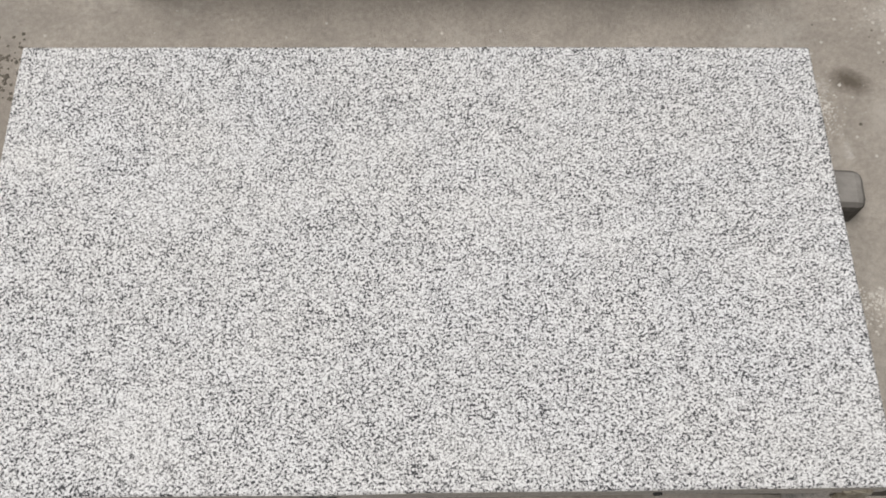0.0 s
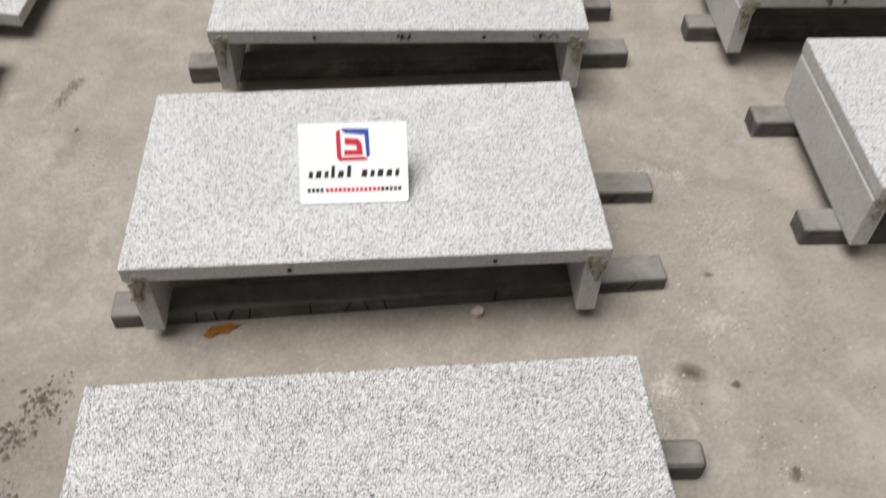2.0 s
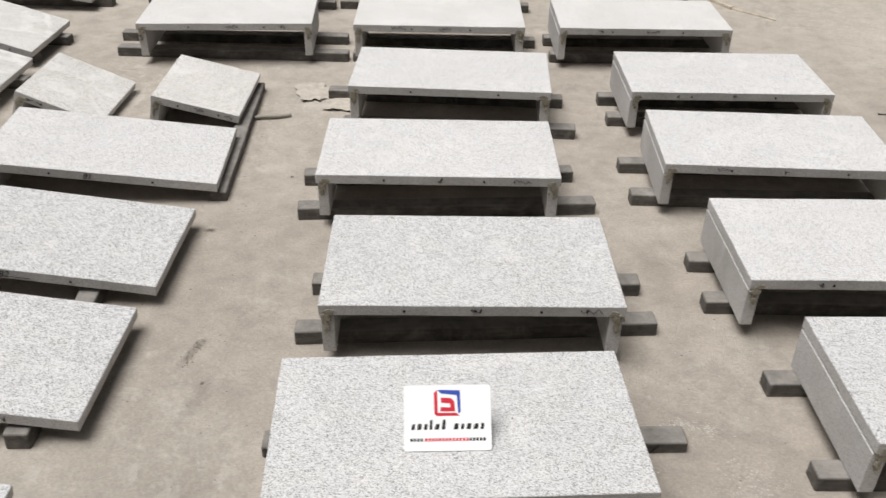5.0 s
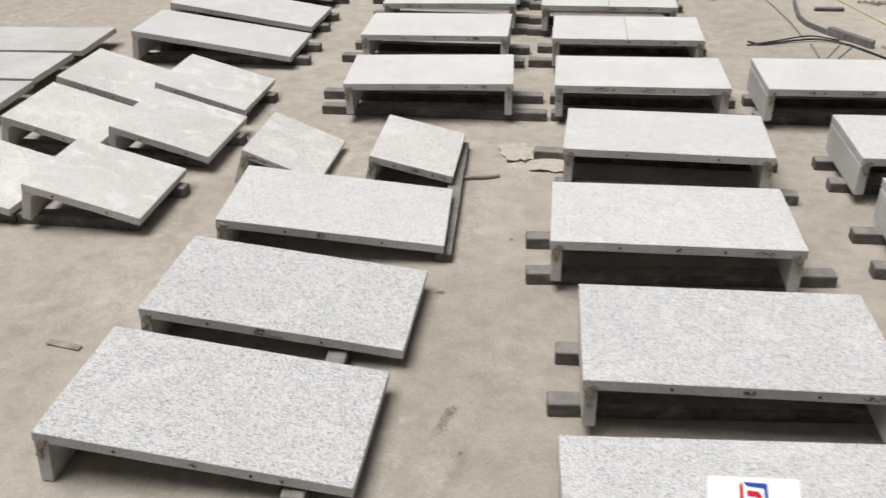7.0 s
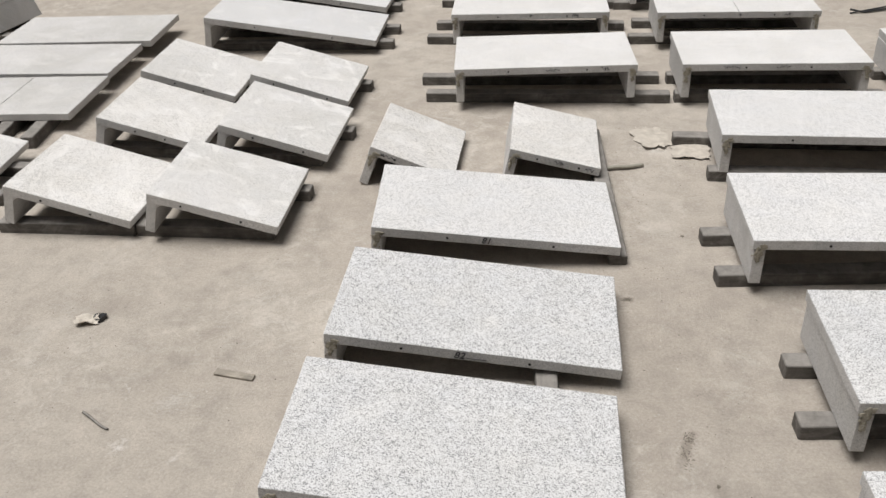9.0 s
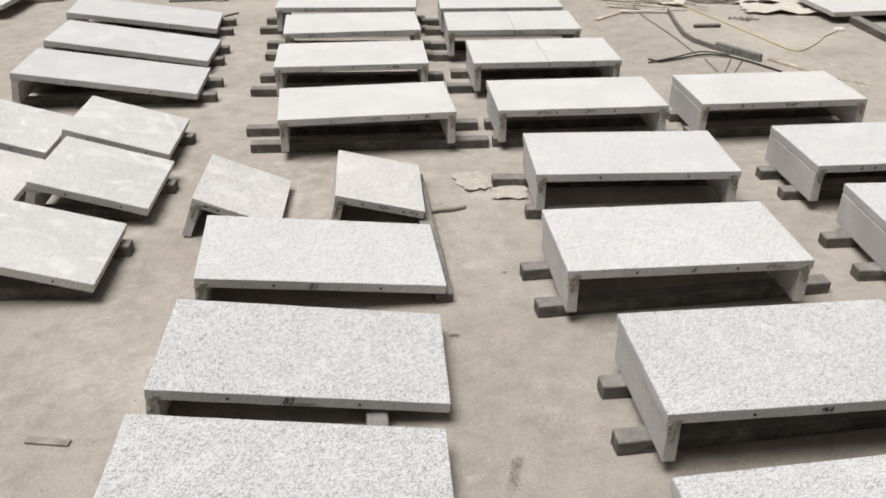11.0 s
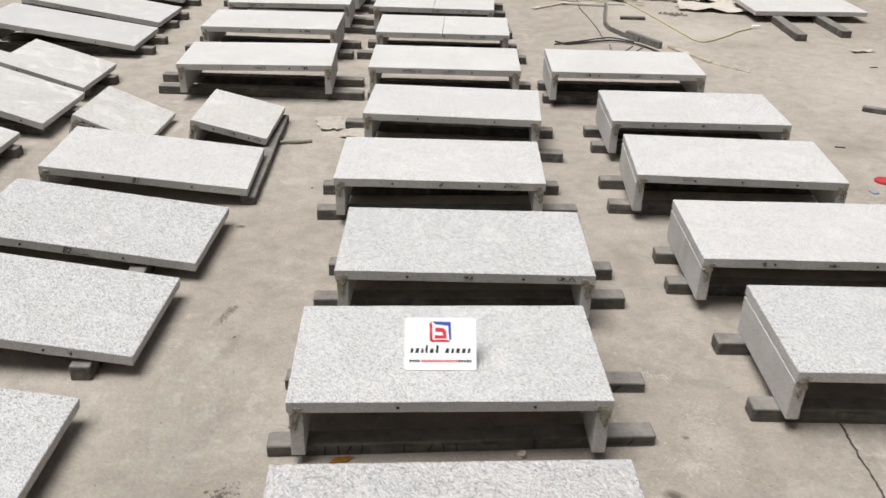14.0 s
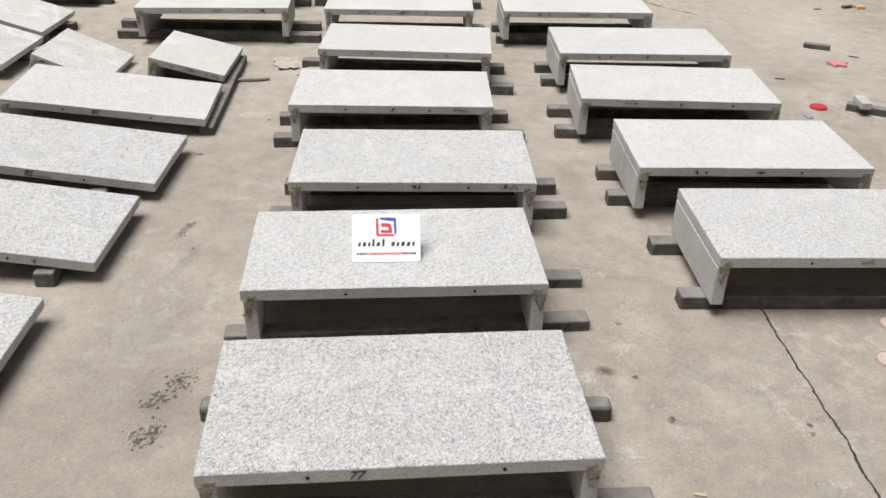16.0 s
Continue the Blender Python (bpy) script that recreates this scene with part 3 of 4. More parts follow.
# ---- timbers ----
BEAMS = [
    ((-0.71, -0.926), (0.787, -0.944)),
    ((-0.615, 1.091), (0.906, 1.105)), ((-0.57, 1.436), (0.9, 1.387)),
    ((-0.69, 2.085), (0.839, 2.103)), ((-0.685, 2.441), (0.783, 2.448)),
    ((-0.509, 3.133), (0.89, 2.978)), ((-0.622, 3.592), (0.887, 3.429)),
    ((0.928, 4.229), (2.263, 4.176)), ((0.932, 4.566), (2.318, 4.515)),
    ((-2.173, 4.391), (-0.517, 4.254)), ((-2.217, 4.704), (-0.532, 4.6)),
    ((-0.487, 4.264), (0.857, 4.166)), ((-0.482, 4.6), (0.862, 4.514)),
    ((-2.229, 5.592), (-0.671, 5.418)), ((-2.166, 5.94), (-0.617, 5.777)),
    ((-0.631, 5.449), (0.923, 5.336)), ((-0.547, 5.829), (0.878, 5.725)),
    ((-2.143, 6.576), (-0.612, 6.37)), ((-2.14, 6.954), (-0.609, 6.74)),
    ((-0.632, 6.349), (0.887, 6.221)), ((-0.61, 6.709), (0.888, 6.583)),
    ((-2.225, 7.494), (-0.546, 7.299)), ((-2.17, 7.86), (-0.538, 7.694)),
    ((-0.597, 7.225), (0.902, 7.085)), ((-0.589, 7.59), (0.91, 7.471)),
    ((-4.44, 2.714), (-3.654, 2.651)), ((-3.644, 2.651), (-2.881, 2.582)), ((-4.286, 3.164), (-2.755, 2.995)),
    ((-4.23, 3.684), (-2.76, 3.431)), ((-4.18, 4.019), (-2.61, 3.787)), ((-4.179, 4.504), (-2.703, 4.244)), ((-4.164, 4.825), (-2.581, 4.599)),
    ((-4.055, 5.594), (-2.494, 5.497)), ((-4.05, 5.936), (-2.471, 5.864)), ((-4.047, 6.588), (-2.506, 6.477)), ((-4.045, 6.944), (-2.485, 6.844)),
    ((-4.08, 7.581), (-2.491, 7.488)), ((-4.03, 7.937), (-2.485, 7.852)), ((-5.366, 3.134), (-4.566, 3.016)), ((-5.343, 3.506), (-4.557, 3.366)),
    ((-6.679, 5.321), (-5.912, 5.155)), ((-6.629, 5.642), (-5.87, 5.497)), ((-6.625, 6.103), (-5.858, 5.953)), ((-6.635, 6.499), (-5.808, 6.297)),
]
beam((-0.716, -0.403), (0.762, -0.471), 59, wd=0.078, round_=0.02)
for i, (a, c) in enumerate(BEAMS):
    beam(a, c, i)
for i, (a, c) in enumerate([((1.235, 0.244), (2.689, 0.186)), ((1.239, 0.716), (2.681, 0.67)), ((1.153, 1.249), (2.66, 1.159)), ((1.171, 1.568), (2.649, 1.471)),
                            ((1.045, 2.19), (2.494, 2.098)), ((1.061, 2.548), (2.5, 2.471)), ((1.122, 3.164), (2.548, 3.056)), ((1.126, 3.471), (2.554, 3.387))]):
    beam(a, c, 60 + i, h=0.064)
for i, (a, c) in enumerate([((-0.693, 0.052), (0.805, 0.101)), ((-0.676, 0.467), (0.844, 0.437))]):
    ob = beam(a, c, 80 + i, h=0.05, label="weathered timber with dark saw cuts lying on concrete")
    for k, x in enumerate((0.22, 0.27, 0.31, 0.36, 0.52, 0.62, 0.67, 0.72, 1.02, 1.4)):
        bm = bmesh.new()
        bmesh.ops.create_cube(bm, size=1, matrix=Matrix.Translation((x, -0.001, 0.026)) @ Matrix.Rotation((0.1, -0.05, 0.5, 0.15, 0.0, 0.45, -0.2, -0.15, 0.1, 0.6)[k], 4, "Y") @ Matrix.Diagonal((0.004, 0.004, 0.04, 1)))
        part("saw_cut", bm, M_HOLE, ob)
beam((-1.498, 0.538), (-1.469, 2.146), 90, h=0.07, label="grey dusty timber lying under the long tilted stones")
# thin dark strip along the right edges of two stones
beam((-1.077, 2.287), (-1.05, 3.762), 91, wd=0.09, h=0.054, label="dark thin strip along the right edges of two tilted stones")
for x in (-5.53, -4.95, -4.71):
    beam((x, 3.79), (x - 0.05, 6.15), 92 + x, h=0.083)

# ---- propped sign on the second stone ----
sign = thing("sign_board", "white printed sign card leaning back on the granite top", "sign", m=pose(-0.037, 0.187, STONE_TOP + 0.003, 44, 0, -0.6))
bm = bmesh.new()
bm_box(bm, -0.1375, 0.1375, 0, 0.204, -0.004, 0.0)
bmesh.ops.bevel(bm, geom=[e for e in bm.edges if abs(e.verts[0].co.z - e.verts[1].co.z) > 0.003], offset=0.008, segments=4, profile=0.5, affect="EDGES")
card = part("card", bm, M_CARD, sign)
bm = bmesh.new()
q = [(0.025, 0.165, -0.0055), (-0.025, 0.165, -0.0055), (-0.025, 0.089, -0.086), (0.025, 0.089, -0.086)]
bm.faces.new([bm.verts.new(p) for p in q])
bmesh.ops.solidify(bm, geom=list(bm.faces), thickness=0.002)
part("strut", bm, M_CARD, sign, "folded white card strut behind the sign")


def flat(name, pts, z, material, parent, label=""):
    """A thin printed shape."""
    bm = bmesh.new()
    lo = [bm.verts.new((x, y, z)) for x, y in pts]
    hi = [bm.verts.new((x, y, z + 0.0006)) for x, y in pts]
    bm.faces.new(hi), bm.faces.new(lo[::-1])
    for k in range(len(pts)):
        bm.faces.new((lo[k], lo[(k + 1) % len(pts)], hi[(k + 1) % len(pts)], hi[k]))
    bmesh.ops.recalc_face_normals(bm, faces=bm.faces)
    return part(name, bm, material, parent, label)


# emblem: a hexagonal band, red below and blue above, and bars for the lines of print
flat("emblem", [(-0.042, 0.18), (-0.032, 0.189), (-0.03, 0.117), (0.028, 0.117), (0.038, 0.108), (-0.034, 0.108), (-0.041, 0.115)], 0.0004, M_RED, card, "red part of a plain emblem")
flat("emblem", [(-0.03, 0.189), (0.04, 0.187), (0.042, 0.12), (0.034, 0.114), (0.03, 0.172), (-0.02, 0.178)], 0.0006, M_BLUE, card, "blue part of a plain emblem")
flat("emblem", [(-0.02, 0.165), (0.012, 0.163), (0.022, 0.152), (0.024, 0.122), (-0.022, 0.122), (-0.022, 0.135), (0.01, 0.134), (0.008, 0.147), (-0.02, 0.149)], 0.0008, M_RED, card, "red part of a plain emblem")
rnd = random.Random(4)
x = -0.115
while x < 0.11:
    w = rnd.uniform(0.012, 0.02)
    h = rnd.choice((0.017, 0.018, 0.03))
    if not -0.012 < x < 0.008:
        flat("print_bar", [(x, 0.066), (x + w * 0.75, 0.066), (x + w * 0.9, 0.066 + h), (x + w * 0.25, 0.066 + h)], 0.0005, M_BLACK, card)
    x += w + 0.004
for x0, x1, mt in ((-0.118, -0.078, M_BLACK), (-0.072, 0.062, M_RED), (0.068, 0.118, M_BLACK)):
    k = x0
    while k < x1:
        flat("print_bar", [(k, 0.03), (k + 0.0075, 0.03), (k + 0.0075, 0.0395), (k, 0.0395)], 0.0005, mt, card)
        k += 0.0108

# ---- small things on the ground near the camera ----
bm = bmesh.new()
pts = [(-0.055, -0.012), (-0.03, 0.016), (-0.005, 0.012), (0.02, 0.022), (0.055, 0.006), (0.03, -0.006), (0.015, -0.018), (-0.012, -0.012), (-0.035, -0.026)]
c = bm.verts.new((0, 0, 0.012))
ring = [bm.verts.new((x, y, 0.003 + 0.008 * ((k * 7) % 3) / 2)) for k, (x, y) in enumerate(pts)]
for k in range(len(ring)):
    bm.faces.new((c, ring[k], ring[(k + 1) % len(ring)]))
bmesh.ops.solidify(bm, geom=list(bm.faces), thickness=0.0015)
solo("fallen_leaf", bm, M_LEAF, "curled dry orange leaf lying on the concrete", "leaf", m=pose(-0.407, 0.03, 0.002, 0, 0, 8) @ Matrix.Diagonal((0.95, 0.9, 0.6, 1)))


def lumps(name, spots, material, label, seed, size=(0.003, 0.009), n_each=60):
    """Many small crumbs scattered in soft clusters."""
    r = random.Random(seed)
    verts, faces = [], []
    for cx, cy, sx, sy in spots:
        for _ in range(n_each):
            x, y, s = r.gauss(cx, sx), r.gauss(cy, sy), r.uniform(*size)
            b0 = len(verts)
            a = r.uniform(0, 6.28)
            for k in range(4):
                verts.append((x + s * math.cos(a + k * 1.571) * r.uniform(0.6, 1.2), y + s * math.sin(a + k * 1.571) * r.uniform(0.6, 1.2), 0.0005))
            verts.append((x, y, s * r.uniform(0.35, 0.8)))
            faces += [(b0 + k, b0 + (k + 1) % 4, b0 + 4) for k in range(4)]
    me = bpy.data.meshes.new(name)
    me.from_pydata(verts, [], faces)
    me.materials.append(material)
    return tagged(new(name, me), label, "debris", kind="stuff")


lumps("dark_crumbs", [(-0.803, -0.145, 0.022, 0.022), (-0.835, -0.19, 0.03, 0.03), (-0.875, -0.25, 0.025, 0.028), (-0.91, -0.3, 0.02, 0.015), (-0.93, -0.455, 0.022, 0.02), (-0.895, -0.49, 0.025, 0.022), (-0.865, -0.435, 0.014, 0.03)],
      M_CRUMB, "dark earthy crumbs spilled on the concrete", 1, (0.002, 0.0055), 55)
lumps("dark_flakes", [(-0.82, -0.165, 0.025, 0.03), (-0.87, -0.24, 0.025, 0.025), (-0.9, -0.28, 0.02, 0.02), (-0.9, -0.475, 0.03, 0.03), (-0.865, -0.44, 0.012, 0.03)], M_CRUMB, "dark flakes of dried earth on the concrete", 12, (0.006, 0.012), 14)
lumps("stone_grit", [(-0.972, 0.931, 0.25, 0.9), (0.957, 0.32, 0.2, 1.0), (1.288, -0.502, 0.4, 0.5), (-0.841, 3.468, 0.3, 0.3), (-3.222, 1.648, 0.6, 0.5), (2.739, 7.875, 0.7, 0.5), (-0.953, 2.35, 0.12, 0.8), (3.073, 3.715, 0.6, 1.2)], M_CRUMB, "scattered specks of grit on concrete", 2, (0.0015, 0.005), 70)
lumps("stone_chips", [(0.956, 0.217, 0.15, 0.7), (1.192, -0.401, 0.35, 0.5), (-2.937, 1.144, 0.5, 0.4), (-0.79, 3.57, 0.25, 0.25), (2.334, 7.969, 0.8, 0.4), (-0.003, -0.153, 0.6, 0.08)], M_PLASTER, "scattered pale stone chips on concrete", 3, (0.0015, 0.005), 60)


lumps("plaster_flecks", [(1.39, -0.29, 0.03, 0.035), (1.415, -0.4, 0.015, 0.05), (1.435, -0.54, 0.012, 0.05), (1.46, -0.84, 0.03, 0.03), (0.79, -0.65, 0.03, 0.02), (0.98, -0.55, 0.02, 0.1), (0.92, 0.0, 0.06, 0.06), (1.03, 0.33, 0.04, 0.06)], M_PLASTER, "white plaster flecks trodden into the concrete", 23, (0.001, 0.005), 70)
lumps("dried_stain", [(0.917, -0.217, 0.005, 0.005), (0.988, -0.464, 0.005, 0.005), (1.478, -0.524, 0.005, 0.005), (-1.115, 1.999, 0.008, 0.006), (-1.039, 1.017, 0.012, 0.03),
                      (-1.01, 1.104, 0.012, 0.02), (-0.955, 0.866, 0.003, 0.003), (-0.763, 2.544, 0.005, 0.005)], M_CRUMB, "small dark dried stains on the concrete", 21, (0.001, 0.004), 90)
lumps("plaster_splash", [(0.726, -0.224, 0.02, 0.012), (0.74, -0.249, 0.02, 0.03), (0.701, -0.351, 0.012, 0.03), (0.781, -0.616, 0.025, 0.01), (0.867, 0.576, 0.035, 0.02), (0.957, 0.545, 0.02, 0.02), (1.006, 0.217, 0.05, 0.05)], M_PLASTER, "white plaster flecks dried on the concrete", 22, (0.0008, 0.0032), 190)

solo("mortar_lump", rough_up(disc(0.017, 0.02, 12, 0.25, 4), 0.004, 60), M_PINKPAD, "small dusty lump of mortar beside a timber", "mortar lump", m=pose(0.275, 0.045, 0.0, 0, 0, 20))

# crack: a jagged dark groove
bm = bmesh.new()
rnd = random.Random(8)
line = [(1.61, 0.3), (1.598, 0.213), (1.587, 0.032), (1.584, -0.137), (1.58, -0.317), (1.574, -0.471), (1.576, -0.594), (1.556, -0.767), (1.553, -0.89), (1.556, -0.98), (1.53, -1.3), (1.5, -1.75)]
prev = None
for (xa, ya), (xb, yb) in zip(line, line[1:]):
    for k in range(14):
        t = k / 14
        y = ya + (yb - ya) * t
        x = xa + (xb - xa) * t + rnd.uniform(-0.003, 0.003) + 0.006 * noise.noise(Vector((0, y * 17, 2.2)))
        w = 0.0042 + 0.0036 * noise.noise(Vector((3, y * 9, 1))) + rnd.uniform(-0.0012, 0.0014)
        cur = (bm.verts.new((x - w, y, 0.0012)), bm.verts.new((x + w, y, 0.0012)))
        if prev:
            bm.faces.new((prev[0], prev[1], cur[1], cur[0]))
        prev = cur
bmesh.ops.recalc_face_normals(bm, faces=bm.faces)
solo("crack", bm, M_CRACK, "jagged dark crack running through the concrete", "crack", kind="structure")

for i, (x, y) in enumerate([(2.113, 0.085), (1.968, -0.166)]):
    ob = thing("polishing_pad", "worn pinkish round polishing pad lying on concrete", "polishing pad", "worn polishing pads", m=pose(x, y, 0.001, 2, -3, 40 * i))
    pad = part("pad", disc(0.055, 0.012, 28), M_PINKPAD, ob)
    part("centre_hole", disc(0.012, 0.0135, 14), M_CRUMB, pad, "dark centre hole of the pad")
    bm = tube([(0.05 * math.cos(a), 0.05 * math.sin(a), 0.011) for a in (k * 0.524 for k in range(13))], 0.0026, 5, 2)
    part("rim", bm, M_RIM, pad, "faded red rim of the pad")
solo("red_pad", disc(0.058, 0.014, 26, 0.04, 3), M_REDPAD, "bright red round pad lying on concrete", "polishing pad", m=pose(2.983, 2.69, 0.001, 0, 0, 10))
solo("grey_scrap", disc(0.03, 0.008, 12, 0.3, 5), plain("bluish_scrap", (0.33, 0.34, 0.42), 0.6), "small bluish grey scrap on the concrete", "scrap", m=pose(2.837, 2.518, 0.001))
solo("pink_rag", rough_up(disc(0.075, 0.02, 22, 0.3, 7), 0.006, 30), plain("pink_cloth", (0.6, 0.28, 0.27), 0.9), "crumpled faded pink rag on concrete", "rag", m=pose(3.561, 3.645, 0.001, 0, 0, 30))
beam((3.496, 4.106), (3.678, 4.003), 95, wd=0.06, h=0.04, label="short dark offcut of timber on concrete")
beam((3.15, 2.64), (3.47, 2.43), 96, wd=0.07, h=0.05, label="short dark offcut of timber on concrete")
solo("stone_offcut", box(-0.035, 0.035, -0.085, 0.085, 0, 0.045, 0.006), M_SAWN, "grey granite offcut lying across a timber offcut", "stone offcut", m=pose(3.235, 2.6, 0.0505, 0, 0, -8))
solo("wood_chip", rough_up(box(-0.02, 0.02, -0.006, 0.006, 0, 0.008, 0.002), 0.004, 50), M_BAMBOO, "small splinter of orange-brown wood", "wood chip", m=pose(0.965, -0.844, 0.001, 0, 0, -15))


def paper(x, y, sx, sy, rz, seed, label, material=None, name="paper_scrap", lift=0.018):
    """A crumpled sheet with torn edges."""
    bm = bmesh.new()
    bmesh.ops.create_grid(bm, x_segments=9, y_segments=7, size=0.5)
    for v in bm.verts:
        k = noise.noise(Vector((v.co.x * 3, v.co.y * 3, seed * 5.1)))
        v.co = Vector((v.co.x * sx * (1 + 0.3 * noise.noise(Vector((v.co.y * 6, seed, 0)))), v.co.y * sy * (1 + 0.35 * noise.noise(Vector((v.co.x * 6, seed, 4)))), 0.004 + lift * (0.5 + k)))
        v.co.z = max(v.co.z, 0.002)
    bmesh.ops.solidify(bm, geom=list(bm.faces), thickness=0.001)
    return solo(name, bm, material or M_PAPER, label, "paper scrap", m=pose(x, y, 0.001, 0, 0, rz))


M_DULL = plain("trodden_paper", (0.51, 0.465, 0.405), 0.85, 0, 25, 0.3)
paper(-0.73, 3.7, 0.2, 0.27, 15, 1, "torn dirty pale paper scrap on the concrete", M_DULL)
paper(-0.53, 3.505, 0.22, 0.2, -10, 2, "torn dirty pale paper scrap on the concrete", M_DULL)
solo("broken_pipe", tube([(-1.072, 3.29, 0.014), (-1.0, 3.3, 0.018), (-0.93, 3.305, 0.015), (-0.84, 3.333, 0.011)], 0.012, 8), plain("grey_brown_pipe", (0.305, 0.289, 0.24), 0.6), "short bent grey-brown stick beside a small stone", "stick")
wrap = paper(-3.62, 1.881, 0.11, 0.07, 12, 3, "crumpled dull white and dark wrapper on concrete", M_PAPER, "wrapper", 0.03)
part("dark_end", rough_up(disc(0.028, 0.02, 12, 0.2, 2), 0.005, 40), M_BLACK, wrap, "dark purple end of the wrapper").location = (0.055, 0.01, 0)
solo("wood_strip", rough_up(box(-0.09, 0.09, -0.018, 0.018, 0, 0.012, 0.002), 0.003, 30), M_TIMBER_PALE, "flat grey strip of wood on concrete", "stick", m=pose(-2.83, 1.487, 0.001, 0, 0, -14))
solo("twig", tube([(-3.4, 1.268, 0.006), (-3.345, 1.225, 0.009), (-3.3, 1.19, 0.007), (-3.262, 1.168, 0.005)], 0.006, 6), M_TIMBER, "thin broken brown twig on concrete", "twig")

# ---- scrap and hoses towards the wall ----
solo("rubber_strap", tube([(1.294, 6.06, 0.03), (1.4, 6.035, 0.012), (1.514, 6.06, 0.015), (1.73, 6.12, 0.02), (1.935, 6.15, 0.02), (2.135, 6.02, 0.015), (2.272, 5.77, 0.012), (2.355, 5.6, 0.01)], 0.009, 8), M_RUBBER, "black rubber strap lying loose on concrete", "strap")
solo("rubber_strap", tube([(1.285, 6.02, 0.01), (1.55, 6.09, 0.025), (1.87, 6.2, 0.035), (2.1, 6.11, 0.02)], 0.007, 8), M_RUBBER, "black rubber strap lying loose on concrete", "strap")
bm = bmesh.new()
line = [(2.145, 7.79), (2.035, 7.3), (1.95, 6.85), (1.96, 6.62), (2.05, 6.38), (2.16, 6.17)]
prev = None
for (xa, ya), (xb, yb) in zip(line, line[1:] + [(2.2, 6.1)]):
    d = Vector((xb - xa, yb - ya, 0)).normalized()
    s_ = Vector((-d.y, d.x, 0)) * 0.012
    p = Vector((xa, ya, 0))
    cur = [bm.verts.new(p + s_ + Vector((0, 0, 0.002))), bm.verts.new(p - s_ + Vector((0, 0, 0.002))), bm.verts.new(p - s_ + Vector((0, 0, 0.045))), bm.verts.new(p + s_ + Vector((0, 0, 0.045)))]
    if prev:
        for k in range(4):
            bm.faces.new((prev[k], prev[(k + 1) % 4], cur[(k + 1) % 4], cur[k]))
    else:
        bm.faces.new(cur)
    prev = cur
bm.faces.new(prev[::-1])
bmesh.ops.recalc_face_normals(bm, faces=bm.faces)
solo("steel_strip", bm, M_STEEL, "bent dull grey steel strip on its edge", "steel strip")
beam((2.06, 6.36), (2.3, 5.92), 97, wd=0.05, h=0.07, material=M_STEEL, label="grey steel channel lying on concrete")
solo("thin_cable", tube([(1.866, 8.125, 0.006), (1.821, 7.648, 0.006), (1.832, 7.221, 0.006), (1.84, 6.716, 0.006), (1.823, 6.227, 0.006)], 0.006, 6), M_STEEL, "thin grey cable trailing over concrete", "cable")
for p in ([(1.841, 6.062), (1.802, 5.68)], [(2.069, 6.014), (1.862, 5.67)], [(2.179, 5.995), (1.952, 5.661)]):
    solo("steel_rod", tube([(*p[0], 0.006), (*p[1], 0.006)], 0.005, 6, 2), M_STEEL, "thin steel rod on concrete", "rod", "loose steel rods")
beam((2.395, 5.96), (2.655, 5.425), 98, wd=0.05, h=0.026, material=M_LATH, label="thin pale wooden batten on concrete")
beam((2.66, 5.44), (2.932, 5.14), 99, wd=0.028, h=0.014, material=M_LATH, label="thin pale wooden batten on concrete")
beam((1.285, 7.535), (1.735, 7.895), 100, wd=0.06, h=0.02, material=M_LATH, label="pale split wooden lath on concrete")
beam((2.183, 7.126), (2.455, 7.104), 101, wd=0.06, h=0.035, label="short dark offcut of timber on concrete")
cable = thing("extension_cable", "yellow extension cord snaking over concrete", "cable")
part("wire", tube([(2.4, 8.1, 0.008), (2.5, 7.65, 0.008), (2.595, 7.15, 0.008), (2.72, 6.44, 0.008), (2.76, 6.26, 0.008), (2.87, 6.2, 0.008), (3.19, 6.47, 0.008), (3.3, 6.6, 0.008), (3.55, 6.79, 0.01)], 0.007, 7), M_WIRE, cable)
part("plug", box(3.54, 3.63, 6.78, 6.83, 0.002, 0.035, 0.006), M_CARD, cable, "white plastic plug")
hoses = [
    [(1.101, 8.726), (1.393, 8.713), (1.596, 8.833), (2.172, 9.77), (2.348, 10.034)],
    [(1.2, 10.251), (1.222, 9.656), (1.799, 9.119), (2.089, 8.682), (2.328, 8.468)],
    [(1.662, 10.164), (1.334, 9.742), (1.038, 9.393)],
    [(2.377, 9.983), (2.34, 9.456), (2.383, 8.87)],
    [(2.14, 9.666), (2.136, 9.357), (2.161, 8.976)],
    [(2.33, 8.512), (2.529, 8.348), (2.718, 8.135), (3.157, 8.176), (3.789, 8.511), (4.468, 8.922)],
]
for i, h in enumerate(hoses):
    solo("orange_hose", tube([(x, y, 0.035 + 0.03 * (i % 3)) for x, y in h], 0.033, 10), M_HOSE, "thick orange hose coiled loosely over the yard", "hose", "orange hoses")
rnd = random.Random(11)
for i in range(16):
    x, y = rnd.uniform(1.529, 2.629), rnd.uniform(7.791, 8.551)
    beam((x, y), (x + rnd.uniform(0.2, 0.6), y + rnd.uniform(-0.35, 0.1)), 110 + i, wd=rnd.uniform(0.02, 0.05), h=0.012, z=0.004 * i, material=rnd.choice((M_LATH, M_PAPER, M_TIMBER_PALE)), label="thin broken lath in a heap of rubbish", round_=0.003)
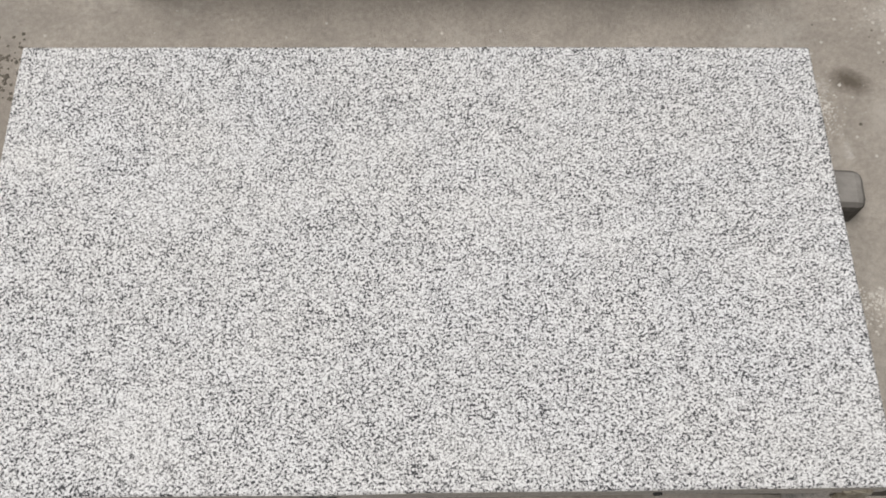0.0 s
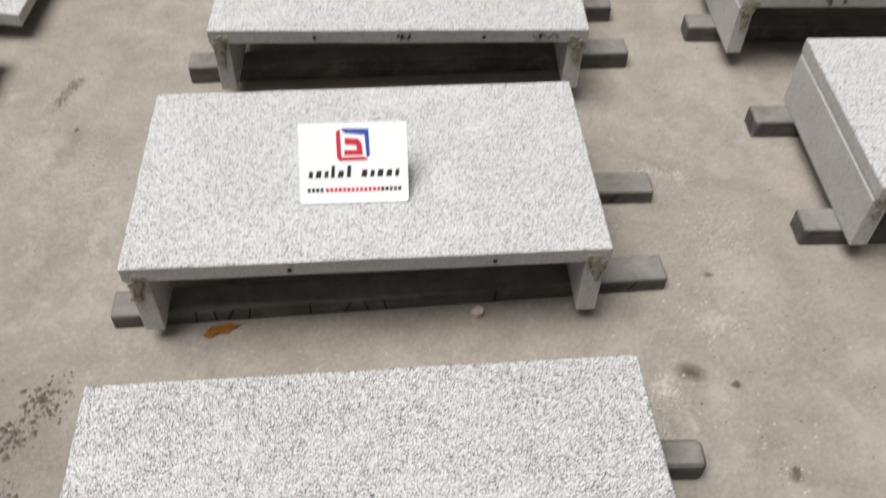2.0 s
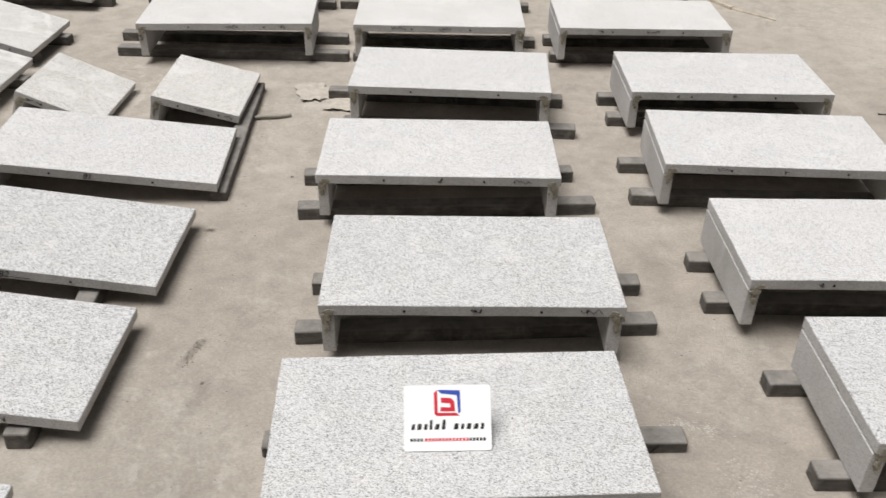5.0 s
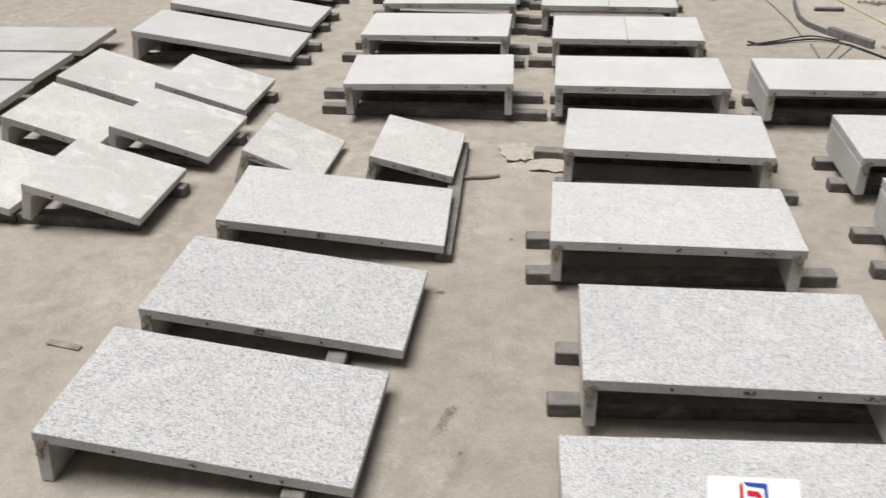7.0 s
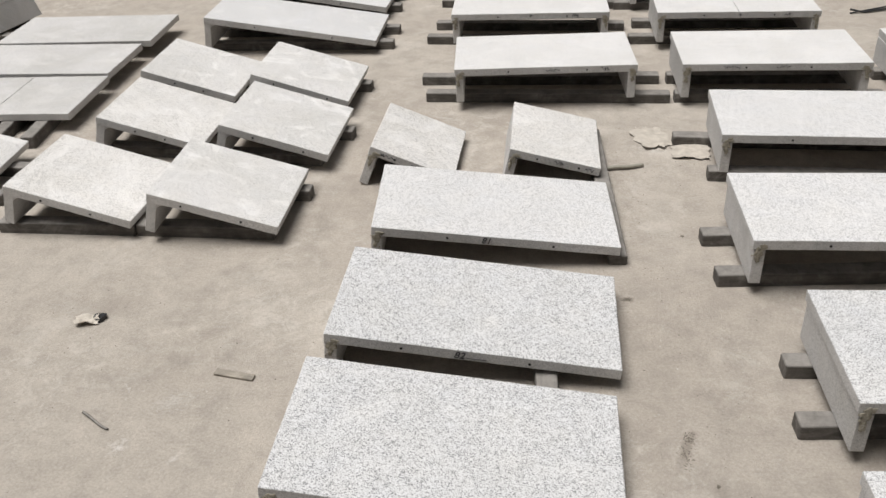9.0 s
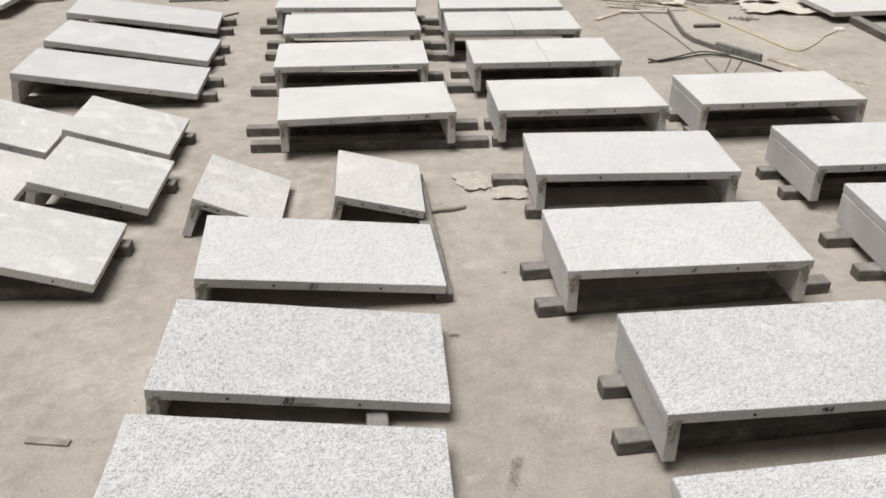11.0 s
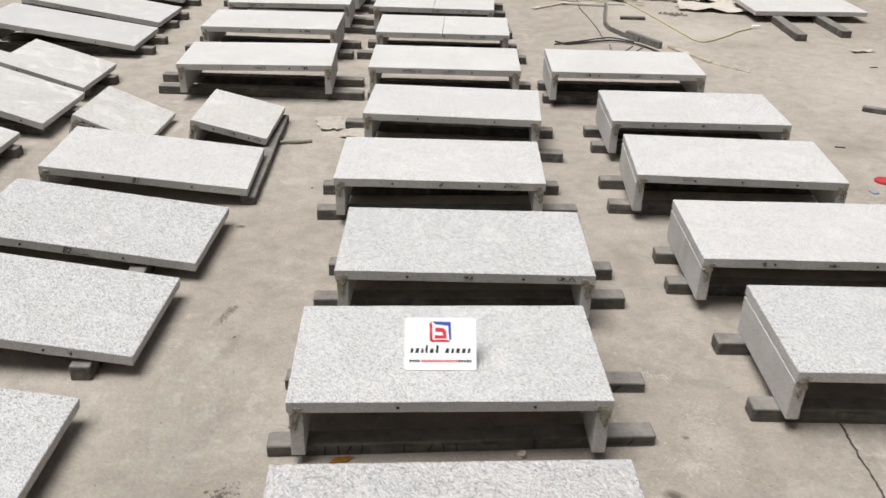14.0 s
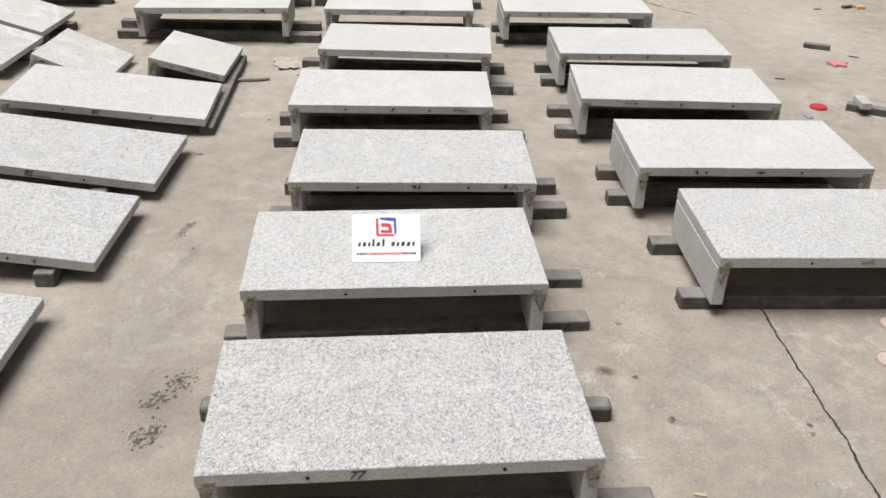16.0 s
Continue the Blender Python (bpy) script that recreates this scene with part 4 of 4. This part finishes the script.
for i, (x, y, sx, sy, rz) in enumerate([(3.291, 8.231, 0.6, 0.35, 10), (3.656, 8.143, 0.55, 0.45, -20), (3.399, 7.686, 0.8, 0.4, -12), (2.074, 8.461, 0.35, 0.25, 30), (2.332, 8.157, 0.3, 0.2, -30), (1.521, 8.655, 0.5, 0.12, -35), (0.804, 9.109, 0.3, 0.28, 0), (3.607, 9.04, 0.35, 0.5, 20), (3.456, 9.243, 0.3, 0.3, 60)]):
    paper(x, y, sx, sy, rz, 10 + i, "crumpled pale packing sheet among the rubbish", lift=0.05 if i < 6 else 0.2, name="packing_sheet")
for x, y, rz in ((3.854, 6.709, 20), (3.806, 3.838, -30), (2.962, 3.303, -10), (4.19, 5.353, 5)):
    solo("wood_chip", rough_up(box(-0.035, 0.035, -0.008, 0.008, 0, 0.008, 0.002), 0.004, 50), M_TIMBER, "thin dark wood splinter on concrete", "wood chip", "wood splinters", m=pose(x, y, 0.001, 0, 0, rz))
lumps("wet_dirt", [(2.78, 7.441, 0.06, 0.03), (2.912, 7.361, 0.05, 0.03)], M_CRUMB, "small heap of dark dirt on concrete", 6, (0.01, 0.03), 30)

# slab on two timbers beside the hoses
m, w = frame_of((3.66, 7.08), (4.93, 7.09), 0.125, 0.125)
ob = thing("granite_slab", "flat pale granite slab resting on two dark timbers", "stone slab", "flat granite slabs", m=m)
part("slab", slab_bm(w, 0.83, T_SLAB, 77), M_DUSTY, ob, second=M_SAWN)
beam((3.93, 6.28), (4.0, 7.78), 140, wd=0.11, h=0.074)
beam((4.47, 6.44), (4.46, 7.79), 141, wd=0.11, h=0.074)
paper(4.335, 5.899, 0.24, 0.07, 12, 31, "torn dull white plastic scrap lying on concrete", M_PAPER, "plastic_scrap")
solo("yellow_scrap", rough_up(disc(0.05, 0.025, 14, 0.35, 9), 0.008, 30), plain("yellow_plastic", (0.6, 0.45, 0.2), 0.6), "crumpled yellow plastic scrap on concrete", "scrap", m=pose(4.631, 5.389, 0.001))
solo("dark_chip", rough_up(box(-0.05, 0.05, -0.02, 0.02, 0, 0.03, 0.004), 0.006, 30), M_TIMBER, "small dark splinter of timber on concrete", "wood chip", m=pose(4.508, 5.408, 0.001, 0, 0, 15))
solo("blue_post", tube([(2.741, 8.783, 0), (2.737, 8.768, 0.7), (2.737, 8.778, 1.3)], 0.022, 10, 3), M_BLUEPIPE, "thin blue painted steel post", "post", "thin posts")
post = thing("white_post", "white steel post with a blue painted foot", "post", "thin posts", m=pose(3.962, 8.833, 0))
part("shaft", tube([(0, 0, 0.1), (0, 0, 0.7), (0, 0, 1.3)], 0.04, 12, 3), plain("white_paint", (0.75, 0.75, 0.76), 0.4, 0, 14, 0.15), post)
part("foot", tube([(0, 0, 0.0), (0, 0, 0.06), (0, 0, 0.12)], 0.044, 12, 2), M_BLUEPIPE, post, "blue painted foot of the post")
solo("white_post", tube([(3.576, 9.039, 0), (3.68, 9.097, 0.7), (3.763, 9.141, 1.3)], 0.05, 10, 3), M_PAPER, "pale grey plastic pipe standing upright", "post", "thin posts")
solo("grey_box", box(0, 0.32, 0, 0.2, 0, 0.5, 0.01), M_SAWN, "grey stone block standing near the wall", "stone block", m=pose(1.535, 9.748, 0, 0, 0, -6))

# ---- far end: stacked slabs, bucket, bamboo ----
for i, (x0, x1, y, lean) in enumerate([(-2.406, -2.043, 9.724, 14), (-2.023, -0.583, 9.776, 17), (-0.584, -0.286, 9.734, 14)]):
    solo("leaning_slab", box(0, x1 - x0, 0, 0.05, 0, 1.3, 0.004), M_SAWN, "tall sawn grey granite slab leaning against the wall", "stone slab", "leaning slabs", m=pose(x0, y, 0.003, -lean, 0, -3))
m, w = frame_of((-1.922, 8.558), (-0.623, 8.417), 0.2, 0.2)
ob = thing("granite_slab", "thick pale granite block lying near the wall", "stone slab", "flat granite slabs", m=m)
part("slab", slab_bm(w, 0.47, 0.195, 78), M_DUSTY, ob, second=M_SAWN)
m, w = frame_of((-0.108, 8.301), (0.77, 8.165), 0.2, 0.2)
ob = thing("granite_slab", "thick pale granite block lying near the wall", "stone slab", "flat granite slabs", m=m)
part("slab", slab_bm(w, 0.6, 0.195, 79), M_DUSTY, ob, second=M_SAWN)
bucket = thing("bucket", "stained white plastic bucket standing by the wall", "bucket", m=pose(-2.756, 9.86, 0))
bm = bmesh.new()
prof = [(0.001, 0.004), (0.215, 0.004), (0.262, 0.235), (0.275, 0.237), (0.277, 0.262), (0.25, 0.264), (0.208, 0.03), (0.001, 0.02)]
rings = [[bm.verts.new((r * math.cos(k * math.pi / 14), r * math.sin(k * math.pi / 14), z)) for k in range(28)] for r, z in prof]
for a, c in zip(rings, rings[1:]):
    for k in range(28):
        bm.faces.new((a[k], a[(k + 1) % 28], c[(k + 1) % 28], c[k])).smooth = True
bmesh.ops.recalc_face_normals(bm, faces=bm.faces)
pail = part("pail", bm, M_BUCKET, bucket)
part("bail", tube([(-0.272, 0, 0.245), (-0.16, -0.22, 0.19), (0, -0.285, 0.16), (0.16, -0.22, 0.19), (0.272, 0, 0.245)], 0.005, 6), M_STEEL, pail, "thin wire bail")
for x, y, lx in ((-4.049, 9.663, -0.04), (-3.244, 9.73, -0.1)):
    ob = thing("bamboo_pole", "thick tan bamboo pole standing upright", "pole", "bamboo poles", m=pose(x, y, 0, -3, -5 if lx < -0.05 else 1, 0))
    cane = part("cane", tube([(0, 0, 0.0), (0, 0, 0.8), (0, 0, 1.7)], 0.062, 14, 4), M_BAMBOO, ob)
    for z in (0.02, 0.42, 0.83, 1.25):
        part("node_ring", disc(0.068, 0.02, 16), M_BAMBOO, cane, "swollen ring of the bamboo").location = (0, 0, z)
hoe = thing("hoe", "old hoe with a grey blade lying on concrete", "hoe")
part("blade", rough_up(box(-3.297, -2.847, 9.013, 9.163, 0.002, 0.03, 0.006), 0.01, 8), M_STEEL, hoe)
part("handle_bar", tube([(-2.882, 9.073, 0.03), (-2.679, 8.998, 0.05), (-2.754, 9.248, 0.05), (-3.019, 9.847, 0.03)], 0.025, 8), M_TIMBER, hoe)
m, w = frame_of((-6.123, 8.632), (-4.909, 8.452), 0.16, 0.16)
ob = thing("granite_slab", "flat pale granite slab laid on timbers", "stone slab", "flat granite slabs", m=m)
part("slab", slab_bm(w, 1.3, T_SLAB, 81), M_DUSTY, ob, second=M_SAWN)
m, w = frame_of((-5.734, 9.405), (-4.224, 9.384), 0.22, 0.22)
ob = thing("granite_slab", "flat pale granite slab laid on timbers", "stone slab", "flat granite slabs", m=m)
part("slab", slab_bm(w, 1.2, T_SLAB, 82), M_DUSTY, ob, second=M_SAWN)
beam((-5.933, 8.954), (-4.507, 9.243), 150, wd=0.1, h=0.11, material=M_TIMBER_PALE, label="thick pale squared timber under flat slabs")
beam((-5.926, 9.812), (-4.279, 9.803), 151, wd=0.1, h=0.168)

# ---- more at the far end ----
solo("white_rag", rough_up(disc(0.09, 0.07, 18, 0.25, 13), 0.02, 14), M_CARD, "crumpled white rag lying behind the far stones", "rag", m=pose(-0.53, 9.4, 0.002, 0, 0, 15))
solo("dark_stick", tube([(-2.63, 8.255, 0.008), (-2.57, 8.31, 0.012), (-2.49, 8.385, 0.008)], 0.01, 7), M_TIMBER, "short dark stick lying on concrete", "stick")
for x, y, sx, sy, rz, k in ((5.2, 9.2, 0.55, 0.4, -40, 41), (5.35, 8.98, 0.4, 0.2, -25, 42)):
    paper(x, y, sx, sy, rz, k, "torn dark rubber sheet lying flat on concrete", M_RUBBER, "rubber_sheet", 0.02)
m, w = frame_of((5.5, 9.25), (6.8, 9.1), 0.2, 0.2)
ob = thing("granite_slab", "thick grey granite block lying near the wall", "stone slab", "flat granite slabs", m=m)
part("slab", slab_bm(w, 0.65, 0.195, 83), M_DUSTY, ob, second=M_SAWN)
